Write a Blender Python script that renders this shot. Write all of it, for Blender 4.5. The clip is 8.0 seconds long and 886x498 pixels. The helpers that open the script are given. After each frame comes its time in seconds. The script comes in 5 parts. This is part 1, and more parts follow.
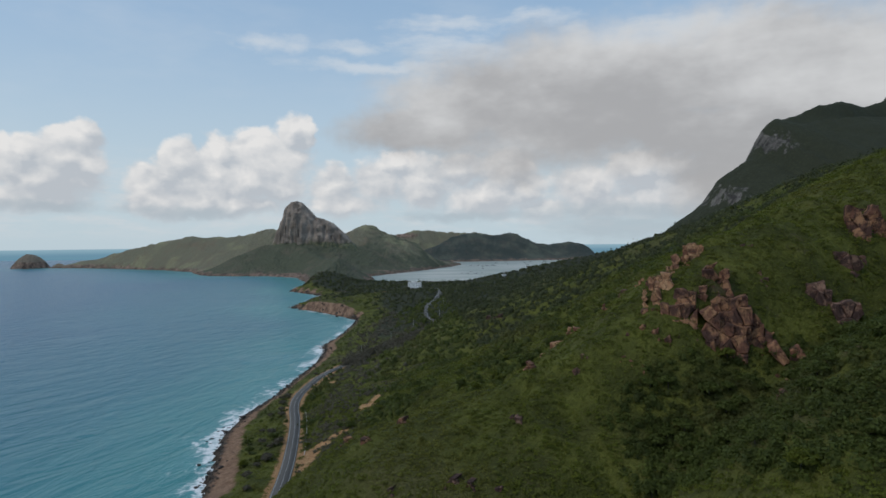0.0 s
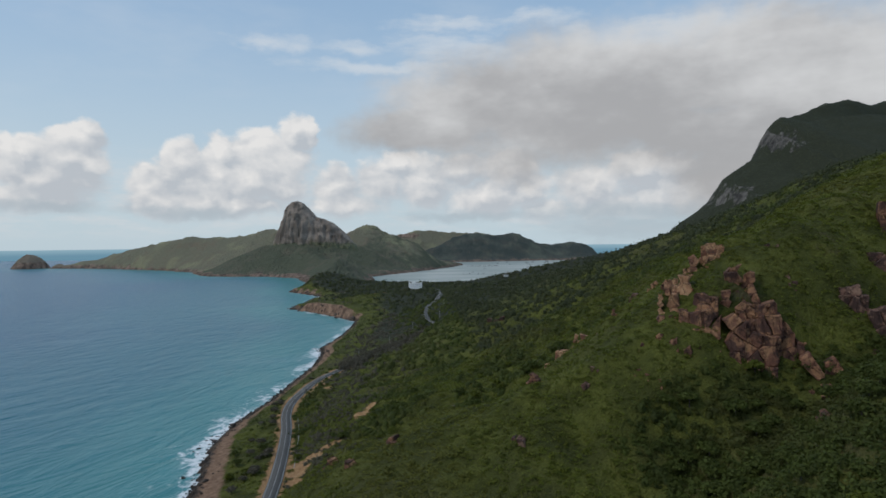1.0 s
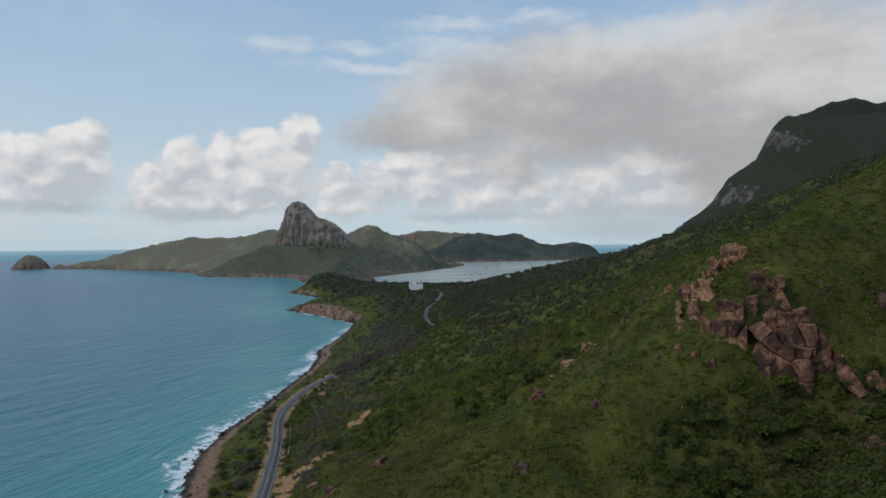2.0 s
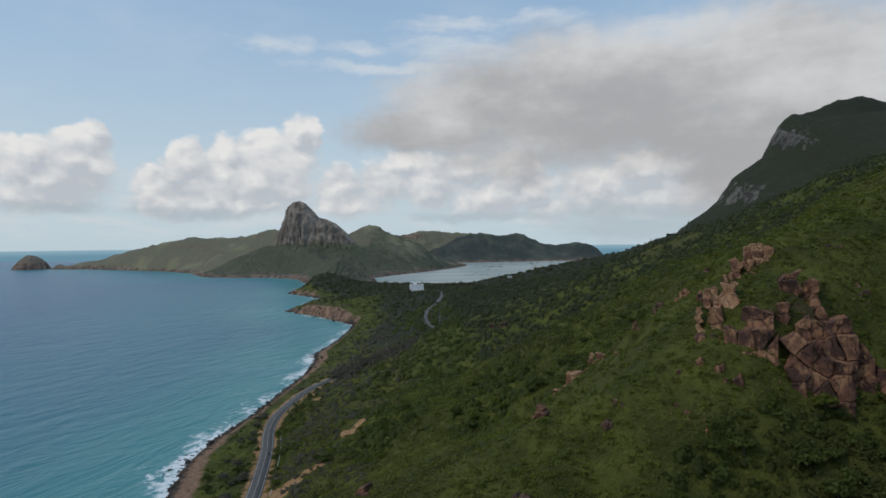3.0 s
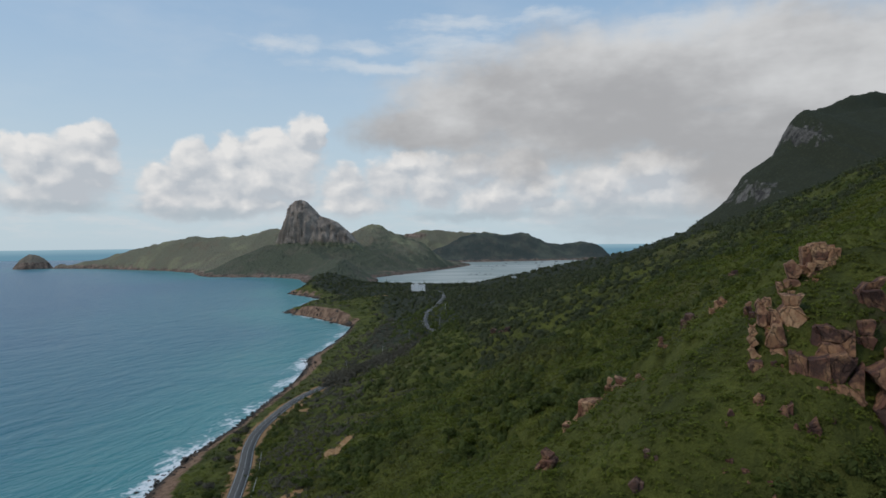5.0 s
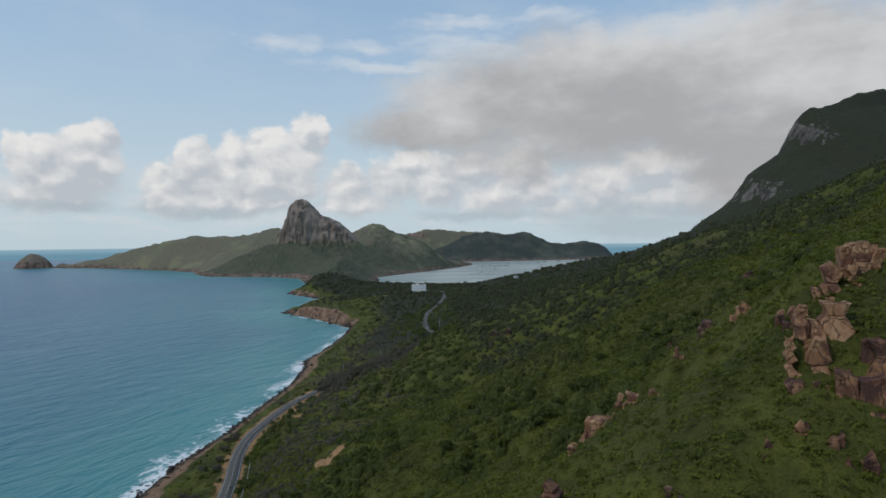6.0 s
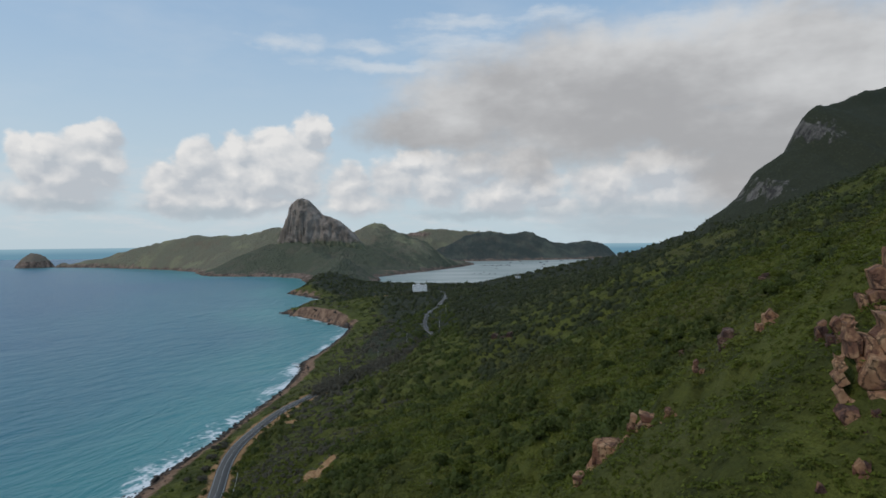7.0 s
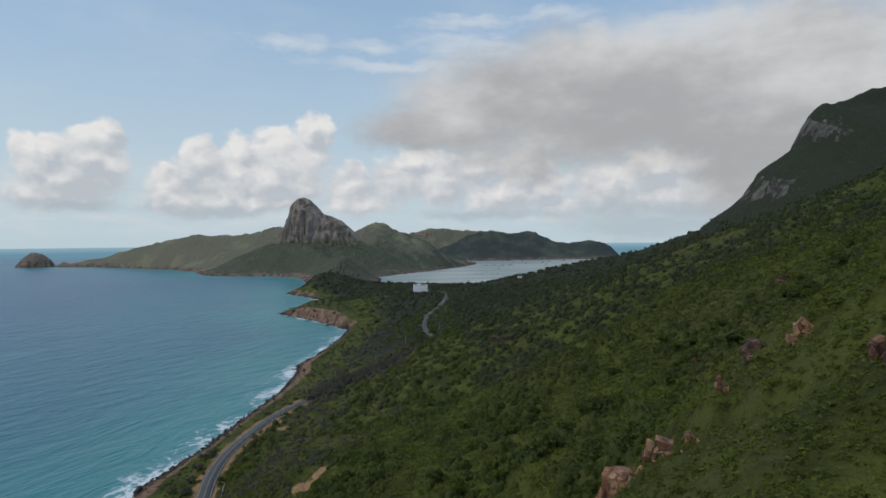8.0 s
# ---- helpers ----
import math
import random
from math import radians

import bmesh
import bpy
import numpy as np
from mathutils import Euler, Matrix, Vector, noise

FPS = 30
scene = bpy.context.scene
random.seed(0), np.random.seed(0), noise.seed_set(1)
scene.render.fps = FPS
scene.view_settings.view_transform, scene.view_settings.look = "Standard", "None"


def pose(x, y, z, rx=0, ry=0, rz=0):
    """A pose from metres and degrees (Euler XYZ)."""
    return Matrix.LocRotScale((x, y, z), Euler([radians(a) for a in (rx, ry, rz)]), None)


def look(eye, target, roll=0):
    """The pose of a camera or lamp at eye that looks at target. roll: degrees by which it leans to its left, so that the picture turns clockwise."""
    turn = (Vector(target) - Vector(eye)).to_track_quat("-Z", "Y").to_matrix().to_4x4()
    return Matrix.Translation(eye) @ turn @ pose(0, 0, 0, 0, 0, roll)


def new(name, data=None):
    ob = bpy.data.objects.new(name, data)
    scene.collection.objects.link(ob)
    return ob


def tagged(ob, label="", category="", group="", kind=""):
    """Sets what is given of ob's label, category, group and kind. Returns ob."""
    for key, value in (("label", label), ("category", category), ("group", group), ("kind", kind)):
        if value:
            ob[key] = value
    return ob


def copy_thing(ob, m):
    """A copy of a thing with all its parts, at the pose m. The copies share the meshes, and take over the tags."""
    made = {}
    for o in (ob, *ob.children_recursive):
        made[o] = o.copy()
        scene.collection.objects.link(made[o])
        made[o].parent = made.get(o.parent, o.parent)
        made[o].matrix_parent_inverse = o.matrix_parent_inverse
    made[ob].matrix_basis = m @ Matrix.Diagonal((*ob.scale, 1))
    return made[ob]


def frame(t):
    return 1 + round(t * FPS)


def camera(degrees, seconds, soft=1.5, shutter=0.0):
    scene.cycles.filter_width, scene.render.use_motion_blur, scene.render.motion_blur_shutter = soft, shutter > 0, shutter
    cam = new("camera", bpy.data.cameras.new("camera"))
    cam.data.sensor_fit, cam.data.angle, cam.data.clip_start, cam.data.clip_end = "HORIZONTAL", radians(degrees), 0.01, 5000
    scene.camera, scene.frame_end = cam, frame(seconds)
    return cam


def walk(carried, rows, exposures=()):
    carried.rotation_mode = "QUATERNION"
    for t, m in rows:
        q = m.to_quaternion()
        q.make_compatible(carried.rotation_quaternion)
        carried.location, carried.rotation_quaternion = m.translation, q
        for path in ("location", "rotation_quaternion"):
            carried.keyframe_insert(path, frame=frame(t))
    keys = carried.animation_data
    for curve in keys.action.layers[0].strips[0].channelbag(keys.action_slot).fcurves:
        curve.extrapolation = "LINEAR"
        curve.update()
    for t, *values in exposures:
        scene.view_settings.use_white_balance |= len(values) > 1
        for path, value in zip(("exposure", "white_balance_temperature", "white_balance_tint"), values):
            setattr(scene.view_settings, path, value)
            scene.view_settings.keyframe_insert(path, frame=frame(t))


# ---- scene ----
cam = camera(70.0, 8.0, soft=1.6)
PATH = [
    (0.0, pose(-0.15, -0.60, 120.22, 89.334, 0.544, -3.254)),
    (0.5, pose(1.43, 8.85, 120.19, 89.334, 0.556, -3.163)),
    (1.0, pose(3.01, 18.09, 120.15, 89.348, 0.567, -3.069)),
    (1.5, pose(4.60, 27.12, 120.11, 89.366, 0.575, -2.974)),
    (3.0, pose(9.34, 53.11, 120.01, 89.393, 0.589, -2.677)),
    (3.5, pose(10.92, 61.46, 119.97, 89.387, 0.590, -2.576)),
    (4.0, pose(12.49, 69.66, 119.93, 89.373, 0.589, -2.473)),
    (4.5, pose(14.05, 77.73, 119.90, 89.354, 0.586, -2.369)),
    (6.0, pose(18.68, 101.32, 119.79, 89.286, 0.566, -2.053)),
    (6.5, pose(20.20, 109.01, 119.75, 89.266, 0.556, -1.946)),
    (7.0, pose(21.71, 116.64, 119.72, 89.249, 0.543, -1.839)),
    (7.5, pose(23.20, 124.22, 119.68, 89.233, 0.529, -1.732)),
    (8.0, pose(24.67, 131.75, 119.65, 89.215, 0.513, -1.625)),
]
walk(cam, PATH)
# ---- sky and sun ----
SUN_EL, SUN_AZ = 50.0, -112.0  # degrees; the azimuth from +y towards +x


class Nodes:
    """A short way to write node trees."""

    def __init__(self, tree):
        self.t = tree
        tree.nodes.clear()

    def add(self, kind):
        return self.t.nodes.new(kind)

    def put(self, socket, v):
        if isinstance(v, bpy.types.NodeSocket):
            self.t.links.new(v, socket)
        elif isinstance(v, (tuple, list)) and len(v) == 3 and socket.type == "RGBA":
            socket.default_value = (*v, 1)
        elif v is not None:
            socket.default_value = v

    def m(self, op, a, b=None, c=None, clamp=False):
        n = self.add("ShaderNodeMath")
        n.operation, n.use_clamp = op, clamp
        for s, v in zip(n.inputs, (a, b, c)):
            self.put(s, v)
        return n.outputs[0]

    def step(self, v, lo, hi, a=0.0, b=1.0):
        n = self.add("ShaderNodeMapRange")
        n.interpolation_type = "SMOOTHSTEP"
        for s, x in zip(n.inputs, (v, lo, hi, a, b)):
            self.put(s, x)
        return n.outputs[0]

    def line(self, v, lo, hi, a=0.0, b=1.0):
        n = self.add("ShaderNodeMapRange")
        for s, x in zip(n.inputs, (v, lo, hi, a, b)):
            self.put(s, x)
        return n.outputs[0]

    def mix(self, f, a, b, how="MIX"):
        n = self.add("ShaderNodeMix")
        n.data_type, n.blend_type = "RGBA", how
        self.put(n.inputs[0], f), self.put(n.inputs[6], a), self.put(n.inputs[7], b)
        return n.outputs[2]

    def noise(self, vec, scale, detail=4.0, rough=0.55, lac=2.0, warp=0.0, colour=False):
        n = self.add("ShaderNodeTexNoise")
        self.put(n.inputs["Vector"], vec)
        for k, v in (("Scale", scale), ("Detail", detail), ("Roughness", rough), ("Lacunarity", lac), ("Distortion", warp)):
            n.inputs[k].default_value = v
        return n.outputs[1 if colour else 0]

    def cells(self, vec, scale, detail=2.0, rough=0.5, feature="SMOOTH_F1", smooth=0.4):
        n = self.add("ShaderNodeTexVoronoi")
        n.feature = feature
        self.put(n.inputs["Vector"], vec)
        n.inputs["Scale"].default_value = scale
        n.inputs["Detail"].default_value = detail
        n.inputs["Roughness"].default_value = rough
        if feature == "SMOOTH_F1":
            n.inputs["Smoothness"].default_value = smooth
        return n.outputs[0]

    def vec(self, op, a, b=None, scale=None):
        n = self.add("ShaderNodeVectorMath")
        n.operation = op
        self.put(n.inputs[0], a)
        self.put(n.inputs[1], b)
        if scale is not None:
            self.put(n.inputs[3], scale)
        return n.outputs["Value" if op in ("DOT_PRODUCT", "LENGTH") else "Vector"]

    def xyz(self, x, y, z=0.0):
        n = self.add("ShaderNodeCombineXYZ")
        for s, v in zip(n.inputs, (x, y, z)):
            self.put(s, v)
        return n.outputs[0]

    def apart(self, v):
        n = self.add("ShaderNodeSeparateXYZ")
        self.put(n.inputs[0], v)
        return n.outputs

    def attr(self, name):
        n = self.add("ShaderNodeAttribute")
        n.attribute_name = name
        return n.outputs["Fac"]

    def where(self):
        return self.add("ShaderNodeTexCoord").outputs["Object"]


# clouds by bearing, height, half width and half height, in degrees
CUMULUS_WEST = [(-27.0, 8.3, 2.0, 1.2), (-26.1, 8.8, 1.1, 1.0), (-30.2, 7.2, 1.5, 1.2), (-31.6, 7.3, 1.2, 1.1), (-27.6, 6.8, 2.4, 1.6), (-26.1, 6.2, 1.3, 1.6), (-28.4, 5.1, 4.0, 2.4), (-29.3, 3.7, 4.6, 1.5), (-31.1, 6.0, 1.6, 1.6)]
CUMULUS_MIDDLE = [(-21.7, 5.0, 1.9, 1.7), (-21.0, 3.7, 2.6, 1.8), (-19.2, 7.0, 1.8, 1.8), (-18.9, 5.3, 2.7, 2.2), (-16.1, 7.6, 1.6, 1.8), (-16.4, 5.7, 2.3, 2.2), (-17.7, 3.8, 3.8, 1.6), (-12.8, 8.5, 2.0, 1.6),
                  (-9.8, 9.6, 1.7, 1.8), (-8.9, 9.8, 1.1, 1.3), (-12.0, 7.1, 3.5, 2.2), (-14.1, 5.3, 3.5, 2.2), (-11.2, 4.8, 3.0, 1.6), (-15.0, 3.3, 5.4, 1.2), (-20.5, 2.8, 4.0, 0.9)]
CUMULUS_EAST = [(-0.8, 6.9, 2.2, 1.3), (-2.6, 5.3, 2.8, 2.2), (1.6, 4.9, 3.8, 2.5), (4.8, 6.3, 2.8, 1.6), (9.0, 6.2, 2.8, 1.9), (10.7, 4.6, 2.5, 1.6), (6.6, 3.6, 4.7, 1.9), (12.2, 2.8, 2.5, 1.4), (15.9, 4.6, 3.5, 2.2),
                (20.4, 5.9, 3.5, 1.6), (22.0, 3.9, 4.1, 2.2), (18.1, 3.0, 4.7, 1.6), (24.8, 3.5, 3.8, 2.2), (-6.4, 4.9, 2.5, 1.9), (-5.8, 3.4, 4.1, 1.3), (23.0, 6.1, 1.9, 1.1)]
CUMULUS = CUMULUS_WEST + CUMULUS_MIDDLE + CUMULUS_EAST
BASES = [(20.0, 1.2, 8.5, 1.3), (17.0, 2.7, 6.0, 0.8), (24.0, 2.2, 6.0, 1.2), (5.0, 2.3, 6.0, 0.6), (-19.0, 2.7, 5.0, 0.5), (-29.0, 3.2, 4.0, 0.6)]
DECK = [(1.4, 10.0, 6.6, 2.0), (7.5, 12.4, 8.6, 3.8), (13.5, 11.2, 11.3, 5.0), (18.3, 14.2, 11.8, 3.7), (24.3, 13.2, 10.2, 4.3), (31.3, 13.7, 10.6,
    4.5), (37.2, 11.2, 7.6, 3.8), (25.1, 9.1, 7.0, 2.8), (31.3, 9.4, 7.9, 3.6), (28.5, 5.6, 5.0, 3.7)]
WISPS = [(-12.0, 17.1, 3.4, 0.6), (-1.6, 15.4, 7.6, 0.5), (4.0, 17.0, 4.6, 1.3), (3.0, 18.8, 4.1, 0.7), (11.6, 19.3, 3.0, 0.6), (25.2, 17.3, 7.9,
    1.0), (15.0, 17.4, 1.1, 1.2), (-4.7, 17.0, 3.0, 0.5)]


def make_sky():
    world = bpy.data.worlds.new("sky")
    scene.world = world
    world.use_nodes = True
    n = Nodes(world.node_tree)
    clear = n.add("ShaderNodeTexSky")
    clear.sky_type, clear.sun_disc = "NISHITA", False
    clear.sun_elevation, clear.sun_rotation = radians(SUN_EL), radians(SUN_AZ)
    clear.altitude, clear.air_density, clear.dust_density, clear.ozone_density = 50.0, 1.0, 1.6, 2.0
    way = n.add("ShaderNodeTexCoord").outputs["Generated"]
    x, y, z = n.apart(way)
    bearing = n.m("MULTIPLY", n.m("ARCTAN2", x, y), 57.2958)
    height = n.m("MULTIPLY", n.m("ARCSINE", z), 57.2958)
    flat = n.xyz(bearing, n.m("MULTIPLY", height, 1.25), 0.0)

    def heap(clouds, a, e):
        """How deep a direction lies within a group of round clouds: 1 at a centre, 0 at an edge."""
        at, near = n.xyz(a, e), None
        for ca, ce, ra, re in clouds:
            d = n.vec("LENGTH", n.vec("MULTIPLY", n.vec("SUBTRACT", at, (ca, ce, 0.0)), (1 / ra, 1 / re, 0.0)))
            near = d if near is None else n.m("SMOOTH_MIN", near, d, 0.22)
        top = n.m("SUBTRACT", 1.0, near)
        return top

    # the light's side of the clouds: a second reading a little up and to the sun's side
    stray = n.vec("SCALE", n.vec("SUBTRACT", n.noise(flat, 0.16, 5, 0.6, colour=True), (0.5, 0.5, 0.5)), scale=5.0)
    warped = n.vec("ADD", flat, stray)

    def puffs(vec):
        big, small = n.cells(vec, 0.24, 1.0, 0.5, smooth=0.7), n.cells(vec, 0.6, 1.0, 0.5, smooth=0.7)
        return n.m("SUBTRACT", 0.60, n.m("ADD", n.m("MULTIPLY", big, 0.62), n.m("MULTIPLY", small, 0.42)))

    wa, we, _ = n.apart(n.vec("ADD", flat, n.vec("ADD", n.vec("SCALE", stray, scale=0.26), n.vec("SCALE", n.vec("SUBTRACT", n.noise(flat, 0.55, 3, 0.5, colour=True), (0.5, 0.5, 0.5)), scale=1.7))))
    we = n.m("MULTIPLY", we, 0.8)
    away = n.step(n.m("ABSOLUTE", n.m("SUBTRACT", bearing, 3.0)), 40.0, 62.0)
    wide = n.noise(flat, 0.035, 3, 0.5)
    elsewhere = n.m("MULTIPLY", away, n.m("MULTIPLY", n.m("SUBTRACT", wide, 0.43), 4.0))
    bank = n.m("ADD", heap(CUMULUS, wa, we), n.m("MULTIPLY", elsewhere, n.step(height, 26.0, 8.0)))
    p0 = puffs(warped)
    p1 = puffs(n.vec("ADD", warped, (-0.5, 0.9, 0.0)))
    fine = n.noise(flat, 0.8, 5, 0.62)
    body = n.m("ADD", n.m("ADD", bank, n.m("MULTIPLY", p0, 0.55)), n.m("MULTIPLY", n.m("SUBTRACT", fine, 0.5), 0.42))
    dense = n.step(body, -0.30, n.line(height, 3.0, 7.5, 0.55, 0.10))
    dense = n.m("MULTIPLY", dense, n.step(height, 0.3, 3.4, 0.0, 0.97))
    relief = n.m("MULTIPLY", n.m("SUBTRACT", p0, p1), 1.7)
    rise = n.m("SUBTRACT", bank, heap(CUMULUS, n.m("SUBTRACT", wa, 0.45), n.m("ADD", we, 0.9)))
    lit = n.m("ADD", n.m("ADD", 0.36, n.m("MULTIPLY", relief, 0.75)), n.m("ADD", n.m("MULTIPLY", rise, 0.75), n.line(height, 1.5, 9.0, -0.28, 0.16)))
    lit = n.m("ADD", lit, n.line(bearing, -27.0, -22.0, -0.09, 0.0))
    lit = n.m("ADD", lit, n.m("MULTIPLY", n.m("SUBTRACT", n.noise(flat, 0.20, 5, 0.58), 0.5), 1.6), clamp=True)
    white = n.mix(lit, (0.455, 0.485, 0.525), (0.765, 0.748, 0.732))

    # grey sheet, soft at its rim
    deep = n.m("ADD", heap(DECK, wa, we), n.m("MULTIPLY", n.m("SUBTRACT", n.noise(flat, 0.11, 6, 0.6), 0.5), 1.5))
    deep = n.m("ADD", deep, n.m("MULTIPLY", elsewhere, n.step(height, 5.0, 20.0)))
    deep = n.m("ADD", deep, n.step(height, 26.0, 50.0, 0.0, 0.35))
    sheet = n.step(deep, -0.55, 0.40, 0.0, 0.96)
    tone = n.m("ADD", n.noise(n.xyz(bearing, n.m("MULTIPLY", height, 2.2)), 0.06, 5, 0.56), n.m("ADD", n.m("MULTIPLY", p0, 0.10), n.line(height, 8.0, 17.5, -0.07, 0.13)))
    grey = n.mix(n.step(tone, 0.34, 0.74), (0.37, 0.37, 0.378), (0.60, 0.605, 0.61))

    # thin high streaks
    drawn = n.noise(n.vec("ADD", n.xyz(n.m("MULTIPLY", bearing, 0.5), n.m("MULTIPLY", height, 1.9)), n.vec("SCALE", stray, scale=0.3)), 0.32, 6, 0.62)
    veil = n.m("ADD", heap(WISPS, wa, we), n.m("MULTIPLY", n.m("SUBTRACT", drawn, 0.5), 3.4))
    veil = n.m("MULTIPLY", n.step(veil, -0.6, 1.1), 0.62)
    thin = n.m("MULTIPLY", n.step(n.noise(n.xyz(n.m("MULTIPLY", bearing, 0.6), n.m("MULTIPLY", height, 1.6)), 0.09, 5, 0.6), 0.42, 0.78), 0.22)

    blue = n.mix(1.0, clear.outputs[0], (0.095, 0.100, 0.107), "MULTIPLY")
    haze = n.mix(n.m("MULTIPLY", n.step(height, 24.0, 0.0), 0.8), blue, (0.49, 0.59, 0.65))
    haze = n.mix(0.55, haze, n.mix(n.step(height, 0.0, 24.0), (0.51, 0.62, 0.685), (0.375, 0.56, 0.755)))
    out = n.mix(n.m("MAXIMUM", veil, thin), haze, (0.62, 0.66, 0.70))
    # faint flat cloud low over the horizon, behind the heaps
    low = n.noise(n.xyz(n.m("MULTIPLY", bearing, 0.4), n.m("MULTIPLY", height, 1.7)), 0.5, 6, 0.62)
    low = n.m("MULTIPLY", n.step(low, 0.42, 0.70, 0.0, 0.62), n.m("MULTIPLY", n.step(height, 0.2, 1.6), n.step(height, 9.0, 4.0)))
    out = n.mix(low, out, (0.60, 0.625, 0.65))
    out = n.mix(n.m("MULTIPLY", dense, 0.93), out, white)
    # shaded bases of the heaps farther off
    under = n.m("ADD", heap(BASES, wa, we), n.m("MULTIPLY", n.m("SUBTRACT", n.noise(n.xyz(n.m("MULTIPLY", bearing, 0.5), n.m("MULTIPLY", height, 1.6)), 0.4, 5, 0.6), 0.5), 1.6))
    out = n.mix(n.step(under, -0.35, 0.75, 0.0, 0.62), out, (0.375, 0.44, 0.49))
    out = n.mix(sheet, out, grey)
    # the far sea, from its horizon down
    sea = n.mix(n.step(height, -0.9, -0.36), (0.135, 0.262, 0.350), (0.235, 0.372, 0.455))
    out = n.mix(n.step(height, -0.32, -0.39), out, sea)
    back = n.add("ShaderNodeBackground")
    n.put(back.inputs[0], out)
    back.inputs[1].default_value = 1.05
    n.t.links.new(back.outputs[0], n.add("ShaderNodeOutputWorld").inputs[0])


make_sky()
sun = new("sun", bpy.data.lights.new("sun", "SUN"))
sun.data.energy, sun.data.angle, sun.data.color = 1.0, radians(8), (1.0, 0.95, 0.87)
sun.matrix_world = look((0, 0, 0), (-math.sin(radians(SUN_AZ)) * math.cos(radians(SUN_EL)), -math.cos(radians(SUN_AZ)) * math.cos(radians(SUN_EL)), -math.sin(radians(SUN_EL))))
# ---- materials ----
def material(name):
    mat = bpy.data.materials.new(name)
    mat.use_nodes = True
    return mat, Nodes(mat.node_tree)


def finish(n, colour, rough, bump=None, depth=1.0, metal=0.0, ior=1.45, spec=None):
    b = n.add("ShaderNodeBsdfPrincipled")
    n.put(b.inputs["Base Color"], colour), n.put(b.inputs["Roughness"], rough)
    b.inputs["Metallic"].default_value, b.inputs["IOR"].default_value = metal, ior
    if spec is not None:
        b.inputs["Specular IOR Level"].default_value = spec
    if bump is not None:
        h = n.add("ShaderNodeBump")
        h.inputs["Strength"].default_value, h.inputs["Distance"].default_value = 1.0, depth
        n.put(h.inputs["Height"], bump)
        n.put(b.inputs["Normal"], h.outputs[0])
    n.t.links.new(b.outputs[0], n.add("ShaderNodeOutputMaterial").inputs[0])
    return b


def ground_material():
    mat, n = material("hillside soil and grass")
    p = n.where()
    patch, mid, grain = n.noise(p, 0.011, 5, 0.6), n.noise(p, 0.07, 5, 0.6), n.noise(p, 0.9, 4, 0.65)
    grass = n.mix(n.step(mid, 0.35, 0.66), (0.052, 0.058, 0.013), (0.112, 0.118, 0.023))
    grass = n.mix(n.step(patch, 0.5, 0.72), grass, (0.105, 0.098, 0.034))
    grass = n.mix(n.m("MULTIPLY", n.step(n.noise(p, 0.05, 6, 0.7), 0.6, 0.72), 0.6), grass, (0.115, 0.085, 0.055))
    # closed woods; cloud shade and the shade between crowns are put into their colour
    wood = n.mix(n.step(n.cells(p, 0.16, 1.0, 0.6), 0.15, 0.75), (0.066, 0.069, 0.038), (0.038, 0.042, 0.026))
    grass = n.mix(n.step(n.m("ADD", n.attr("woods"), n.m("MULTIPLY", n.m("SUBTRACT", mid, 0.5), 0.8)), 0.35, 0.65), grass, wood)
    # bare soil, where roads and slips have opened it
    bare = n.m("ADD", n.attr("bare"), n.m("MULTIPLY", n.m("SUBTRACT", n.noise(p, 0.16, 5, 0.65), 0.5), 0.9))
    soil = n.mix(n.step(grain, 0.3, 0.7), (0.29, 0.152, 0.070), (0.50, 0.300, 0.152))
    ground = n.mix(n.step(bare, 0.42, 0.62), grass, soil)
    # the beach: wet shingle, then coarse pinkish sand
    inland = n.m("ADD", n.attr("inland"), n.m("MULTIPLY", n.m("SUBTRACT", n.noise(p, 0.11, 4, 0.6), 0.5), 9.0))
    sand = n.mix(n.step(n.noise(p, 0.35, 5, 0.7), 0.3, 0.7), (0.190, 0.108, 0.068), (0.345, 0.215, 0.140))
    wet = n.mix(n.step(n.noise(p, 0.6, 4, 0.7), 0.35, 0.65), (0.030, 0.026, 0.022), (0.105, 0.078, 0.060))
    beach = n.mix(n.step(inland, 2.0, 6.0), wet, sand)
    ground = n.mix(n.step(n.m("SUBTRACT", inland, n.attr("beach")), 1.5, -1.5), ground, beach)
    # bluffs and mountain walls
    x, y, z = n.apart(p)
    run = n.xyz(x, y, n.m("MULTIPLY", z, 0.22))
    wall = n.mix(n.step(n.noise(run, 0.06, 6, 0.68), 0.34, 0.68), (0.038, 0.035, 0.032), (0.185, 0.168, 0.150))
    red = n.mix(n.step(n.noise(run, 0.12, 6, 0.68), 0.34, 0.68), (0.110, 0.066, 0.046), (0.350, 0.220, 0.148))
    stone = n.m("ADD", n.attr("cliff"), n.m("MULTIPLY", n.m("SUBTRACT", n.noise(run, 0.045, 6, 0.7), 0.5), 2.3))
    ground = n.mix(n.step(stone, 0.45, 0.58), ground, wall)
    rust = n.m("ADD", n.attr("bluff"), n.m("MULTIPLY", n.m("SUBTRACT", n.noise(run, 0.05, 6, 0.7), 0.5), 1.9))
    ground = n.mix(n.step(rust, 0.42, 0.60), ground, red)
    ground = n.mix(n.m("MULTIPLY", n.step(n.noise(p, 1.7, 5, 0.7), 0.42, 0.62), 0.45), ground, n.mix(1.0, ground, (0.45, 0.47, 0.42), "MULTIPLY"))
    bump = n.m("ADD", n.m("MULTIPLY", n.noise(run, 0.12, 6, 0.65), 3.0), n.m("MULTIPLY", n.noise(p, 1.1, 5, 0.72), 0.9))
    finish(n, ground, 0.95, bump, 1.0, spec=0.2)
    return mat


